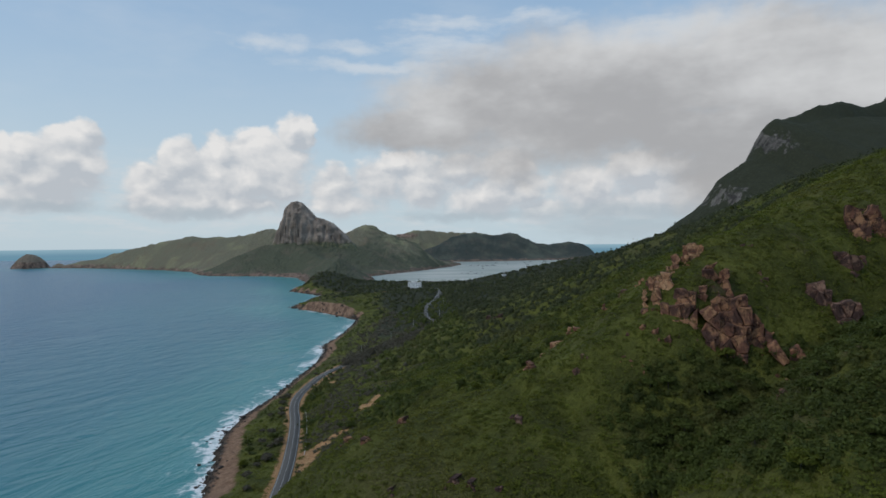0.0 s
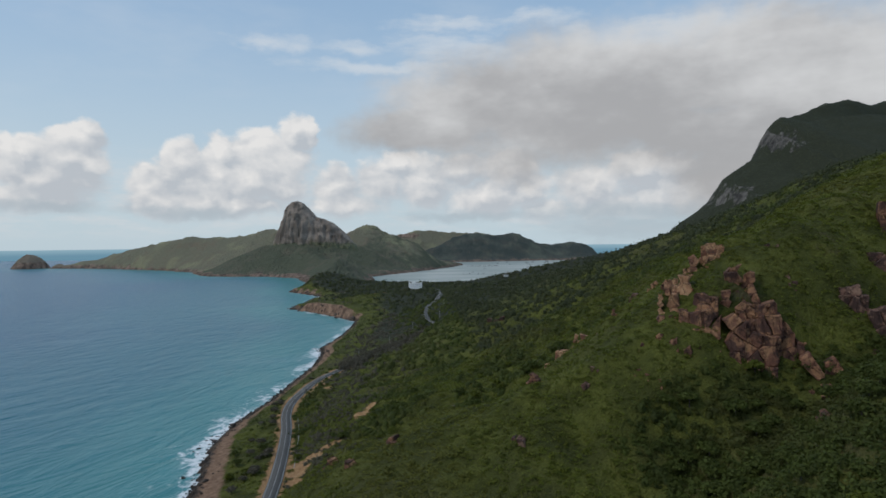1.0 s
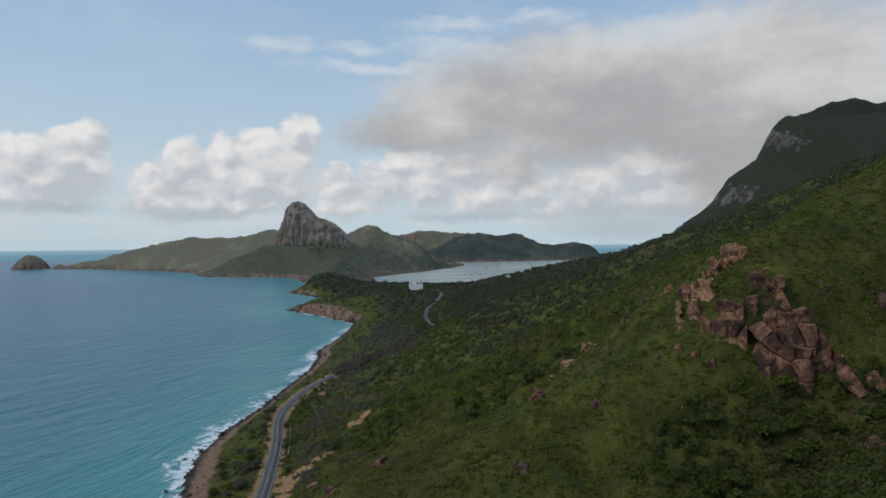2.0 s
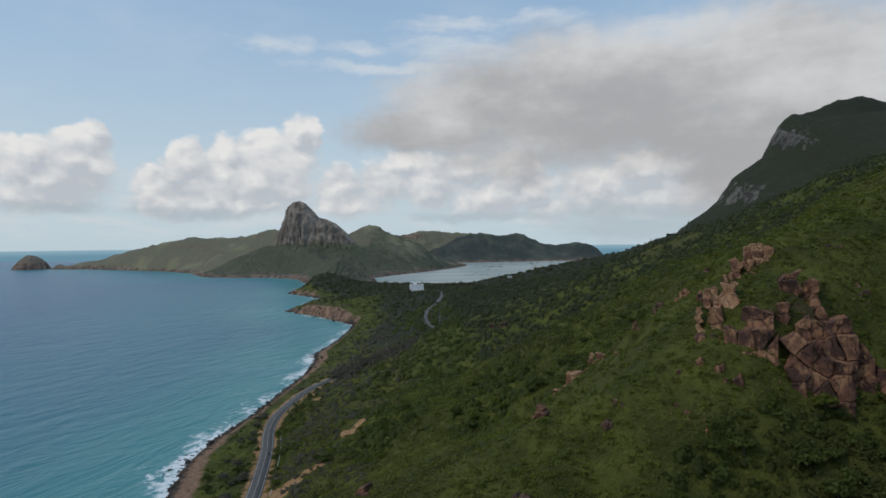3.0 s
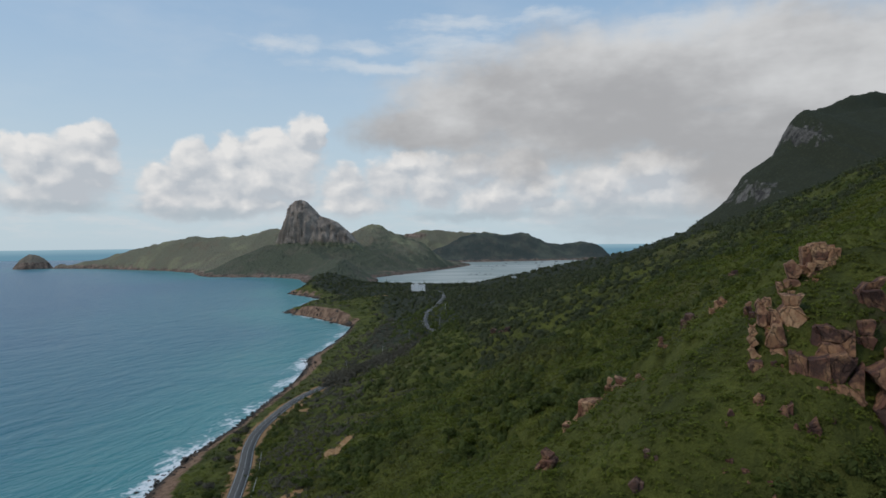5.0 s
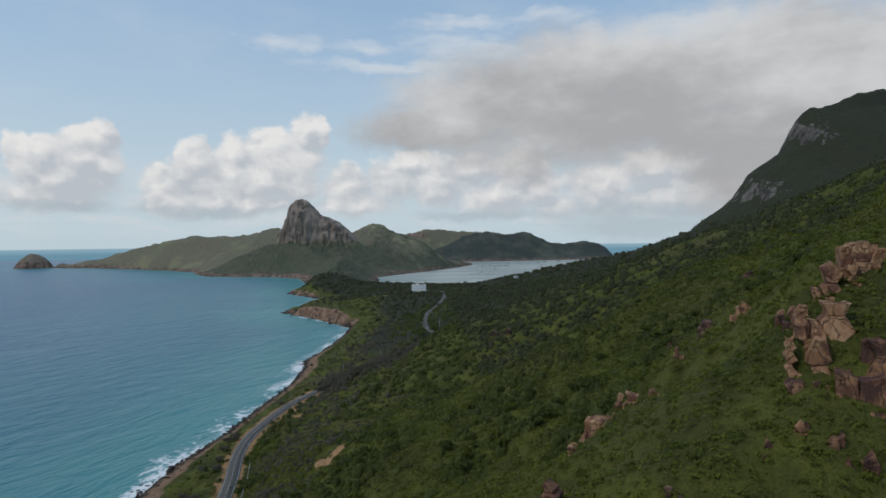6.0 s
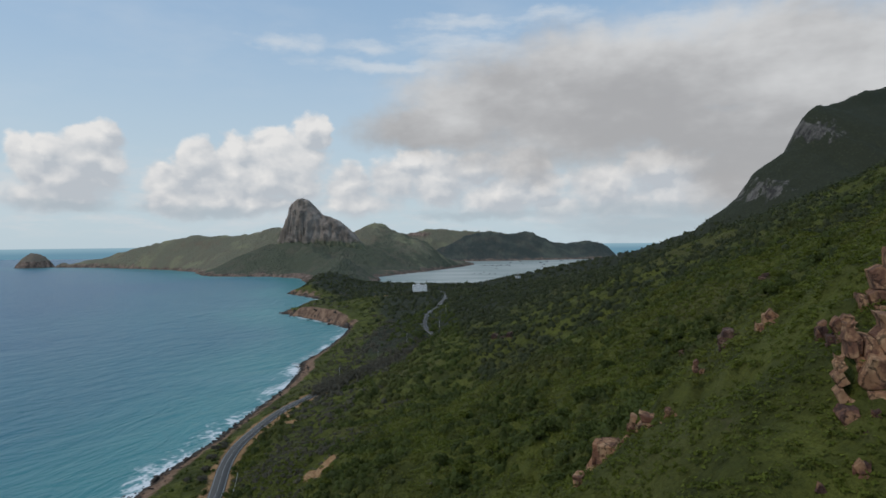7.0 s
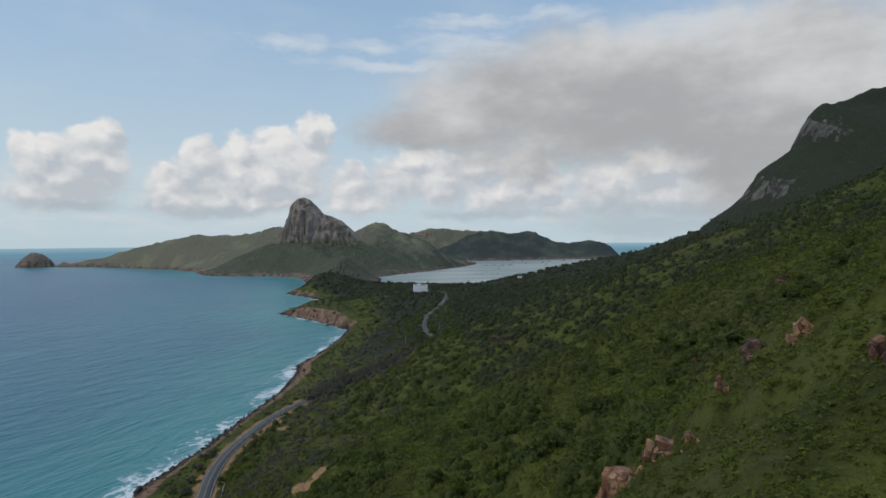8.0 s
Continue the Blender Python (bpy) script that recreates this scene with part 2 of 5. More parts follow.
def far_land_material(name, low, high, bright, dry=0.35):
    """Forest seen from kilometres off: crowns, thin grass and bare rock by the shore."""
    mat, n = material(name)
    p = n.where()
    x, y, z = n.apart(p)
    # crown cells: the shade between crowns is put into the greens
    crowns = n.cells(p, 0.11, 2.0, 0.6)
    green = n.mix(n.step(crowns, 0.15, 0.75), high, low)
    green = n.mix(n.m("MULTIPLY", n.step(n.noise(p, 0.006, 5, 0.6), 0.45, 0.68), 0.8), green, bright)
    green = n.mix(n.m("MULTIPLY", n.step(n.noise(p, 0.013, 6, 0.7), 0.50, 0.72), dry), green, (0.215, 0.165, 0.115))
    lush = n.m("ADD", n.attr("lush"), n.m("MULTIPLY", n.m("SUBTRACT", n.noise(p, 0.008, 6, 0.68), 0.5), 1.4))
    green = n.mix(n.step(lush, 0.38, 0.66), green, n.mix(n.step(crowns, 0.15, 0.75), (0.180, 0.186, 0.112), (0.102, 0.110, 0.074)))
    green = n.mix(n.m("MULTIPLY", n.step(n.noise(p, 0.011, 6, 0.72), 0.48, 0.68), 0.45 if dry > 0.5 else 0.15), green, (0.190, 0.150, 0.115))
    rock = n.mix(n.step(n.noise(n.xyz(x, y, n.m("MULTIPLY", z, 0.3)), 0.05, 6, 0.7), 0.36, 0.66), (0.090, 0.068, 0.056), (0.34, 0.24, 0.185))
    edge = n.m("ADD", z, n.m("MULTIPLY", n.m("SUBTRACT", n.noise(p, 0.016, 5, 0.65), 0.5), 44.0))
    green = n.mix(n.step(edge, 15.0, 5.0), green, rock)
    bare = n.m("ADD", n.attr("cliff"), n.m("MULTIPLY", n.m("SUBTRACT", n.noise(p, 0.02, 6, 0.7), 0.5), 0.9))
    green = n.mix(n.step(bare, 0.4, 0.6), green, rock)
    bump = n.m("ADD", n.m("MULTIPLY", crowns, -6.0), n.m("MULTIPLY", n.noise(p, 0.018, 6, 0.65), 22.0))
    finish(n, green, 0.95, bump, 1.0, spec=0.15)
    return mat


def stone_material(name, dark, mid, pale, grime, scale=1.0, streak=0.35, joints=0.5, scrub=0.0):
    """Granite with joints, black lichen and rain streaks."""
    mat, n = material(name)
    p = n.where()
    own = n.add("ShaderNodeObjectInfo")
    x, y, z = n.apart(p)
    q = n.vec("ADD", p, n.xyz(n.m("MULTIPLY", own.outputs["Random"], 40.0), 0.0, 0.0))
    x, y, z = n.apart(q)
    run = n.xyz(x, y, n.m("MULTIPLY", z, 0.75 if scrub else 0.25))
    c = n.mix(n.step(n.noise(q, 0.32 * scale, 6, 0.65), 0.42, 0.60), mid, pale)
    c = n.mix(n.step(n.noise(n.vec("ADD", q, (9.0, 4.0, 2.0)), 0.22 * scale, 5, 0.65), 0.46, 0.58), c, dark)
    stain = n.step(n.noise(run, 0.7 * scale, 6, 0.7), 0.5, 0.72)
    c = n.mix(n.m("MULTIPLY", stain, streak * 2), c, grime)
    grain = n.noise(q, 5 * scale, 5, 0.7)
    c = n.mix(n.step(grain, 0.3, 0.75, 0.0, 0.22), c, n.mix(0.5, pale, mid))
    bent = n.vec("ADD", q, n.vec("SCALE", n.noise(q, 0.5 * scale, 3, 0.6, colour=True), scale=3.2 / scale))
    joint = n.cells(n.vec("MULTIPLY", bent, (1.0, 1.0, 0.45)), 0.38 * scale, 0.0, 0.5, "DISTANCE_TO_EDGE")
    crack = n.step(joint, 0.0, 0.045)
    c = n.mix(n.m("MULTIPLY", n.m("SUBTRACT", 1.0, crack), joints), c, grime)
    bump = n.m("ADD", n.m("MULTIPLY", n.noise(run, 0.8 * scale, 7, 0.7), (0.45 if scrub else 0.9) / scale), n.m("MULTIPLY", crack, joints * 0.3 / scale))
    if scrub:
        low = n.m("ADD", n.apart(p)[2], n.m("MULTIPLY", n.m("SUBTRACT", n.noise(p, 0.03, 6, 0.68), 0.5), 70.0))
        c = n.mix(n.step(low, scrub + 8, scrub - 8), c, n.mix(n.step(n.noise(p, 0.12, 4, 0.7), 0.35, 0.65), (0.090, 0.097, 0.062), (0.170, 0.175, 0.100)))
    finish(n, c, 0.9, bump, 1.0, spec=0.25)
    return mat


def leaf_material(name, low, high, dry, share):
    mat, n = material(name)
    p = n.where()
    own = n.attr("tone")
    each = n.add("ShaderNodeNewGeometry").outputs["Random Per Island"]
    c = n.mix(own, low, high)
    c = n.mix(n.m("MULTIPLY", n.step(n.noise(p, 0.02, 5, 0.6), 0.48, 0.66), share), c, dry)
    c = n.mix(n.line(each, 0, 1, 0.0, 0.5), c, n.mix(0.5, c, high))
    c = n.mix(n.line(each, 0, 1, 0.4, 0.0), c, n.mix(0.3, c, (0.020, 0.022, 0.008)))
    d, tr, mx = n.add("ShaderNodeBsdfPrincipled"), n.add("ShaderNodeBsdfTranslucent"), n.add("ShaderNodeMixShader")
    n.put(d.inputs["Base Color"], c), n.put(tr.inputs[0], c)
    d.inputs["Roughness"].default_value, d.inputs["Specular IOR Level"].default_value = 0.65, 0.16
    mx.inputs[0].default_value = 0.38
    n.t.links.new(d.outputs[0], mx.inputs[1]), n.t.links.new(tr.outputs[0], mx.inputs[2])
    n.t.links.new(mx.outputs[0], n.add("ShaderNodeOutputMaterial").inputs[0])
    return mat


def water_material():
    mat, n = material("sea water")
    p = n.where()
    off = n.attr("offshore")
    bank = n.m("ADD", off, n.m("MULTIPLY", n.m("SUBTRACT", n.noise(p, 0.006, 4, 0.6), 0.5), 130.0))
    c = n.mix(n.step(bank, 10.0, 170.0), (0.052, 0.228, 0.236), (0.028, 0.155, 0.200))
    c = n.mix(n.step(bank, 120.0, 520.0), c, (0.020, 0.108, 0.182))
    c = n.mix(n.step(off, 400.0, 2600.0), c, (0.030, 0.130, 0.212))
    x, y, z = n.apart(p)
    slick = n.noise(n.xyz(n.m("MULTIPLY", x, 0.35), y), 0.010, 6, 0.65)
    c = n.mix(n.m("MULTIPLY", n.step(slick, 0.56, 0.7), 0.22), c, (0.17, 0.28, 0.33))
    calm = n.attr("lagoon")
    # lagoon: the reflection of bright clouds is put into this pale colour
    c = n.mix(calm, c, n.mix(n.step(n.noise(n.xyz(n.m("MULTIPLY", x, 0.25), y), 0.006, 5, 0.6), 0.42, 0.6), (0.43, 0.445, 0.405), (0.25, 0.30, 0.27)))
    # surf: ragged bands along the shore and a few breaking crests farther out
    surge = n.noise(n.vec("MULTIPLY", p, (1.0, 0.55, 1.0)), 0.045, 3, 0.55)
    lace = n.noise(n.vec("ADD", p, n.vec("SCALE", n.noise(p, 0.05, 3, 0.5, colour=True), scale=14.0)), 0.21, 6, 0.68)
    rim = n.m("SUBTRACT", n.m("MULTIPLY", n.step(surge, 0.30, 0.62, 0.30, 1.0), n.attr("surf")), off)
    foam = n.step(n.m("ADD", n.m("MULTIPLY", rim, 0.055), n.m("MULTIPLY", n.m("SUBTRACT", lace, 0.5), 3.6)), 0.22, 0.85)
    crest = n.m("SINE", n.m("ADD", n.m("MULTIPLY", off, 0.42), n.m("MULTIPLY", surge, 16.0)))
    break_ = n.m("MULTIPLY", n.step(crest, 0.7, 0.98), n.m("MULTIPLY", n.step(n.noise(p, 0.03, 3, 0.5), 0.54, 0.66), n.m("MULTIPLY", n.step(off, 34.0, 14.0), n.step(n.attr("surf"), 10.0, 20.0))))
    break_ = n.m("MULTIPLY", break_, n.step(lace, 0.36, 0.52))
    foam = n.m("MULTIPLY", n.m("MAXIMUM", foam, break_), n.m("SUBTRACT", 1.0, calm))
    c = n.mix(foam, c, (0.72, 0.74, 0.74))
    rough = n.m("SUBTRACT", n.line(foam, 0.0, 1.0, 0.30, 0.85), n.m("MULTIPLY", calm, -0.05))
    # swell running in to the shore, and chop on it
    turn = n.xyz(n.m("ADD", n.m("MULTIPLY", x, 0.80), n.m("MULTIPLY", y, -0.42)), n.m("ADD", n.m("MULTIPLY", x, 0.42), n.m("MULTIPLY", y, 0.80)))
    u, v, _ = n.apart(turn)
    swell = n.noise(n.xyz(u, n.m("MULTIPLY", v, 0.36)), 0.052, 5, 0.6, warp=0.9)
    chop = n.noise(n.xyz(u, n.m("MULTIPLY", v, 0.4)), 0.28, 5, 0.62, warp=0.3)
    bump = n.m("ADD", n.m("MULTIPLY", swell, 4.2), n.m("MULTIPLY", chop, 0.8))
    bump = n.m("MULTIPLY", bump, n.line(calm, 0, 1, 1.0, 0.25))
    finish(n, c, rough, bump, 1.0, ior=1.33, spec=0.4)
    return mat


def plain(name, low, high, rough, scale=3.0, bump=0.02, metal=0.0):
    mat, n = material(name)
    p = n.where()
    f = n.noise(p, scale, 5, 0.65)
    finish(n, n.mix(n.step(f, 0.3, 0.7), low, high), rough, f, bump, metal)
    return mat


M_GROUND = ground_material()
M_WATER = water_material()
# haze over the far land is put into these three scrub and forest colours
M_ISLAND = far_land_material("hazed island scrub", (0.198, 0.188, 0.130), (0.290, 0.276, 0.192), (0.300, 0.295, 0.172), 0.8)
M_ISLET = far_land_material("hazed islet rock and scrub", (0.240, 0.200, 0.155), (0.340, 0.280, 0.215), (0.30, 0.27, 0.18), 0.7)
M_FAR_HILLS = far_land_material("hazed distant forest", (0.066, 0.078, 0.070), (0.118, 0.130, 0.108), (0.140, 0.150, 0.115), 0.3)
M_PEAK = stone_material("grey granite wall", (0.175, 0.142, 0.115), (0.245, 0.198, 0.162), (0.345, 0.285, 0.235), (0.140, 0.112, 0.092), 0.09, 0.16, 0.0, 118.0)
M_ROCK = stone_material("rust stained granite", (0.078, 0.042, 0.036), (0.185, 0.084, 0.056), (0.385, 0.205, 0.108), (0.034, 0.024, 0.022), 1.0, 0.40, 0.65)
M_PALE_ROCK = stone_material("pale orange granite", (0.165, 0.076, 0.050), (0.365, 0.185, 0.098), (0.520, 0.310, 0.170), (0.045, 0.033, 0.028), 1.0, 0.30, 0.65)
M_DARK_ROCK = stone_material("dark lichened granite", (0.060, 0.036, 0.032), (0.150, 0.078, 0.058), (0.270, 0.165, 0.115), (0.024, 0.018, 0.018), 1.0, 0.32, 0.6)
M_SHORE_ROCK = stone_material("dark wet shore rock", (0.030, 0.026, 0.024), (0.065, 0.054, 0.047), (0.135, 0.108, 0.090), (0.018, 0.017, 0.016))
M_SHRUB = leaf_material("bright shrub leaves", (0.060, 0.073, 0.011), (0.148, 0.168, 0.022), (0.175, 0.150, 0.040), 0.45)
M_TREE = leaf_material("dark forest leaves", (0.044, 0.056, 0.014), (0.095, 0.118, 0.023), (0.100, 0.088, 0.032), 0.5)
M_GREEN = leaf_material("mixed scrub leaves", (0.050, 0.062, 0.014), (0.105, 0.126, 0.023), (0.120, 0.108, 0.038), 0.5)
# forest leaves with the cloud shade over the massif put into their colour
M_SHADED_FOREST = leaf_material("mountain forest leaves in cloud shade", (0.040, 0.047, 0.022), (0.076, 0.088, 0.034), (0.082, 0.082, 0.040), 0.4)
M_DRY = leaf_material("grey leafless brush", (0.082, 0.074, 0.054), (0.148, 0.130, 0.092), (0.085, 0.086, 0.045), 0.45)
M_BARK = plain("bark", (0.045, 0.036, 0.028), (0.10, 0.084, 0.068), 0.9, 6.0, 0.03)
M_ASPHALT = plain("worn asphalt", (0.062, 0.057, 0.052), (0.096, 0.088, 0.080), 0.85, 1.2, 0.01)
M_LINE = plain("road paint", (0.24, 0.24, 0.23), (0.42, 0.42, 0.40), 0.7, 1.5, 0.004)
M_WHITE = plain("white painted masonry", (0.78, 0.78, 0.76), (0.86, 0.86, 0.84), 0.8, 0.8, 0.01)
M_DARK_GLASS = plain("shaded window glass", (0.20, 0.21, 0.22), (0.30, 0.31, 0.32), 0.15, 2.0, 0.002)
M_ROOF = plain("pale roof tiles", (0.42, 0.40, 0.38), (0.56, 0.53, 0.50), 0.75, 1.2, 0.02)
M_HULL = plain("weathered boat paint", (0.06, 0.07, 0.08), (0.14, 0.15, 0.16), 0.6, 1.0, 0.01)
M_CONCRETE = plain("concrete", (0.33, 0.31, 0.29), (0.46, 0.44, 0.41), 0.9, 1.5, 0.01)
# ---- the lie of the land: coast lines, slopes, spurs and ridges, in metres ----
COAST = [(-170, -420), (-158, 60), (-140, 170), (-122, 245), (-98, 300), (-106, 345), (-115, 400), (-113, 440),
         (-104, 490), (-97, 560), (-90, 640), (-92, 700), (-97, 737), (-87, 800), (-79, 910), (-79, 985),
         (-120, 1058), (-168, 1128), (-214, 1190), (-206, 1250), (-204, 1340), (-194, 1440), (-232, 1508), (-288, 1590)]
INLAND = [(-287, 1800), (-150, 1905), (-40, 1880), (60, 1800), (190, 1760), (420, 1790), (700, 1900), (1000, 2050), (1500, 2300), (2200, 2300), (2200, -420)]
MAINLAND = COAST + INLAND
SLOPE = ([0, 10, 25, 60, 90, 120, 150, 200, 250, 325, 405, 600, 900, 1500, 2600],
         [0, 2.6, 6.5, 12, 21, 34, 43, 68, 96, 131, 163, 225, 300, 380, 420])
ROAD = [(-84, 40), (-66, 160), (-58, 235), (-59.6, 295), (-63.6, 342), (-70.8, 396), (-78.2, 435), (-80.8, 465), (-78.8, 497), (-73.4, 536),
        (-62.6, 570), (-42, 606), (-12, 650), (16, 688), (33, 728), (24, 775), (22, 812), (26, 880), (37, 944), (48, 1030), (57, 1115), (60, 1215), (48, 1290)]
ROAD_Z = ([-400, 570, 650, 735, 820, 950, 1120, 1290, 3000], [8, 8, 16, 27, 30, 31, 30, 27, 27])


def smooth_line(nodes, step):
    """Points along a smooth curve through the nodes."""
    pts = np.array(nodes, float)
    pts = np.vstack([2 * pts[0] - pts[1], pts, 2 * pts[-1] - pts[-2]])
    out = []
    for a, b, c, d in zip(pts, pts[1:], pts[2:], pts[3:]):
        n = max(2, int(np.linalg.norm(c - b) / step))
        for t in np.arange(n)[:, None] / n:
            out.append((0.5 * (2 * b + (c - a) * t + (2 * a - 5 * b + 4 * c - d) * t**2 + (3 * b - a - 3 * c + d) * t**3))[0] if t.ndim > 1 else
                       0.5 * (2 * b + (c - a) * t + (2 * a - 5 * b + 4 * c - d) * t**2 + (3 * b - a - 3 * c + d) * t**3))
    return np.vstack(out + [pts[-2]])


def along(x, y, nodes):
    """For each place: the distance to a line of nodes (x, y, value) and the value at its nearest point."""
    best, val = np.full(x.shape, 1e9), np.zeros(x.shape)
    for (ax, ay, av), (bx, by, bv) in zip(nodes, nodes[1:]):
        ux, uy = bx - ax, by - ay
        t = np.clip(((x - ax) * ux + (y - ay) * uy) / (ux * ux + uy * uy), 0, 1)
        d = np.hypot(x - ax - t * ux, y - ay - t * uy)
        near = d < best
        best, val = np.where(near, d, best), np.where(near, av + t * (bv - av), val)
    return best, val


def shore(x, y, outline):
    """The distance from the water's edge, positive on land."""
    best, odd = np.full(x.shape, 1e9), np.zeros(x.shape, bool)
    ring = list(outline) + [outline[0]]
    for (ax, ay), (bx, by) in zip(ring, ring[1:]):
        ux, uy = bx - ax, by - ay
        t = np.clip(((x - ax) * ux + (y - ay) * uy) / (ux * ux + uy * uy), 0, 1)
        best = np.minimum(best, np.hypot(x - ax - t * ux, y - ay - t * uy))
        cross = (ay > y) != (by > y)
        odd ^= cross & (x < ax + (y - ay) / (by - ay if by != ay else 1e-9) * ux)
    return np.where(odd, best, -best)


def lumps(x, y, size, seed=0.0):
    """Soft irregular noise from a few turned waves and their sums, about -1 to 1."""
    out = 0
    for k, (a, m, w) in enumerate(((0.3, 1.0, 0.42), (1.5, 1.31, 0.36), (2.6, 1.93, 0.27), (4.1, 2.6, 0.2), (5.3, 3.9, 0.14), (0.9, 5.2, 0.1))):
        u = (x * math.cos(a) + y * math.sin(a)) * m * 6.283 / size + seed * (k + 1.7)
        v = (x * math.cos(a + 1.9) + y * math.sin(a + 1.9)) * m * 4.9 / size + seed * (k + 0.3)
        out = out + w * np.sin(u + 1.7 * np.sin(v * 0.7 + k)) * np.cos(v + 1.1 * np.sin(u * 0.6))
    return out


def smax(a, b, k):
    return 0.5 * (a + b + np.sqrt((a - b) ** 2 + k * k))


SPUR = [(-60, 160, 12), (-14, 180, 31), (40, 208, 26), (80, 205, 38), (110, 228, 41), (165, 262, 34), (240, 305, 26), (340, 365, 10)]
GULLY = [(20, 128, -8), (60, 148, -21), (98, 166, -33), (140, 178, -33), (200, 205, -30), (300, 250, -20)]
SECOND = [(60, 330, 1), (137, 400, -1), (220, 405, -6), (300, 470, 4), (380, 520, 6)]
RIB = [(50, 232, 0), (80, 254, 3.0), (110, 274, 4.0), (150, 298, 2.5), (190, 320, 0)]
HOLLOW = [(48, 262, 0.5), (85, 285, 1), (118, 305, 1), (160, 330, 0.8), (200, 352, 0)]
KNOLLS = [(92, 191, 5.0, 10, 7), (80, 195, 2.6, 5, 5), (57, 226, 1.2, 4, 4)]
THIRD = [(20, 340, 6), (64, 318, 7), (115, 290, -5), (180, 310, 0)]
FOURTH = [(40, 470, -9), (74, 498, -10), (116, 481, -12), (200, 520, -9)]
MASSIF = [(30, 1400, 17), (136, 1400, 26), (216, 1420, 44), (361, 1430, 74), (433, 1430, 87), (493, 1430, 102), (559, 1430, 124), (599, 1430, 138),
          (626, 1430, 160), (693, 1430, 209), (710, 1430, 237), (729, 1430, 261), (764, 1435, 284), (810, 1440, 314), (827, 1445, 339), (843, 1450, 366), (863,
          1460, 394), (883, 1470, 404), (935, 1490, 416), (1026, 1520, 451), (1106, 1550, 468), (1188, 1580, 459), (1270, 1610, 483), (1400, 1680, 600), (1900,
          1800, 640)]


HEAD = [(-238, 1525, 10), (-236, 1600, 22), (-228, 1690, 34), (-236, 1790, 40), (-250, 1880, 44)]
BLUFFS = [(-222, 1196, 0.25), (-168, 1128, 0.95), (-120, 1058, 1.0), (-84, 1000, 0.5), (-72, 950, 0.0)], [(-206, 1430, 0.2), (-236, 1512, 0.8), (-292, 1594, 0.6)]


def bluff_share(x, y):
    """How much of a place belongs to the red sea bluffs."""
    out = 0
    for nodes in BLUFFS:
        far, share = along(x, y, nodes)
        out = np.maximum(out, share * np.exp(-((far / 62) ** 2)))
    return out


def land(x, y):
    """The height of the mainland."""
    d = shore(x, y, MAINLAND) + 2.5 * lumps(x, y, 46, 2) + 1.2 * lumps(x, y, 17, 5)
    east = np.interp(y, [-500, 420, 520, 620, 750, 900, 1100, 1300, 2000], [1, 1, 0.96, 0.84, 0.6, 0.4, 0.24, 0.1, 0.05])
    near = np.interp(y, [-500, 1000, 1300, 2500], [1, 1, 0.34, 0.34])
    up = np.interp(d, *SLOPE)
    low = np.minimum(up, 43)
    z = low * near + (up - low) * east
    for line, wide, power in ((SPUR, 70, 2.0), (GULLY, 24, 2.0), (SECOND, 40, 2.0), (THIRD, 34, 2.0), (FOURTH, 45, 2.0), (RIB, 13, 2.0)):
        far, extra = along(x, y, line)
        z = z + extra * np.exp(-((far / wide) ** power))
    for kx, ky, up_by, rx, ry in KNOLLS:
        z = z + up_by * np.exp(-(((x - kx) / rx) ** 2 + ((y - ky) / ry) ** 2))
    far, top = along(x, y, MASSIF)
    behind = np.clip((y - 1440) / 60, 0, 1)
    steep = np.interp(top, [0, 60, 150, 250, 420], [0.12, 0.22, 0.38, 0.5, 0.62]) * (1 + 1.7 * behind)
    crest = np.interp(top, [0, 100, 300], [40, 25, 12])
    ridge = top - steep * (np.sqrt(far**2 + crest**2) - crest) * (1 - 0.25 * np.clip(far / 700, 0, 1))
    z = np.where(d > 0, smax(z, np.where(d > 60, ridge, np.minimum(ridge, z - 20)), 14) - 1.0 * np.clip(d / 30, 0, 1), z)
    rough = np.clip((d - 6) / 30, 0, 1)
    z = z + rough * (2.6 * lumps(x, y, 70, 1) + 1.1 * lumps(x, y, 24, 3) + 0.45 * lumps(x, y, 9, 4))
    z = z + np.clip((y - 900) / 500, 0, 1) * np.clip((z - 90) / 120, 0, 1) * (3.5 * lumps(x, y, 210, 7) + 1.2 * lumps(x, y, 75, 8))
    yard = np.exp(-(((x - 17) / 60) ** 2 + ((y - 1340) / 50) ** 2) ** 2)
    z = z + (18.5 - z) * yard
    # red bluffs at the headlands
    z = z + 13 * bluff_share(x, y) * np.clip((d - 1.5) / 7, 0, 1)
    far, top = along(x, y, HEAD)
    z = np.where(d > 0, smax(z, top * np.exp(-((far / 95) ** 2)) * np.clip(d / 40, 0, 1), 4), z)
    way, _ = along(x, y, [(a, b, 0) for a, b in ROAD])
    level = np.interp(y, *ROAD_Z)
    flat = np.clip((way - 6) / 13, 0, 1)
    flat = flat * flat * (3 - 2 * flat)
    z = np.where(d > 4, level - 0.25 + (z - level + 0.25) * flat, z)
    return np.where(d < 0, np.maximum(d * 0.22, -14), z)
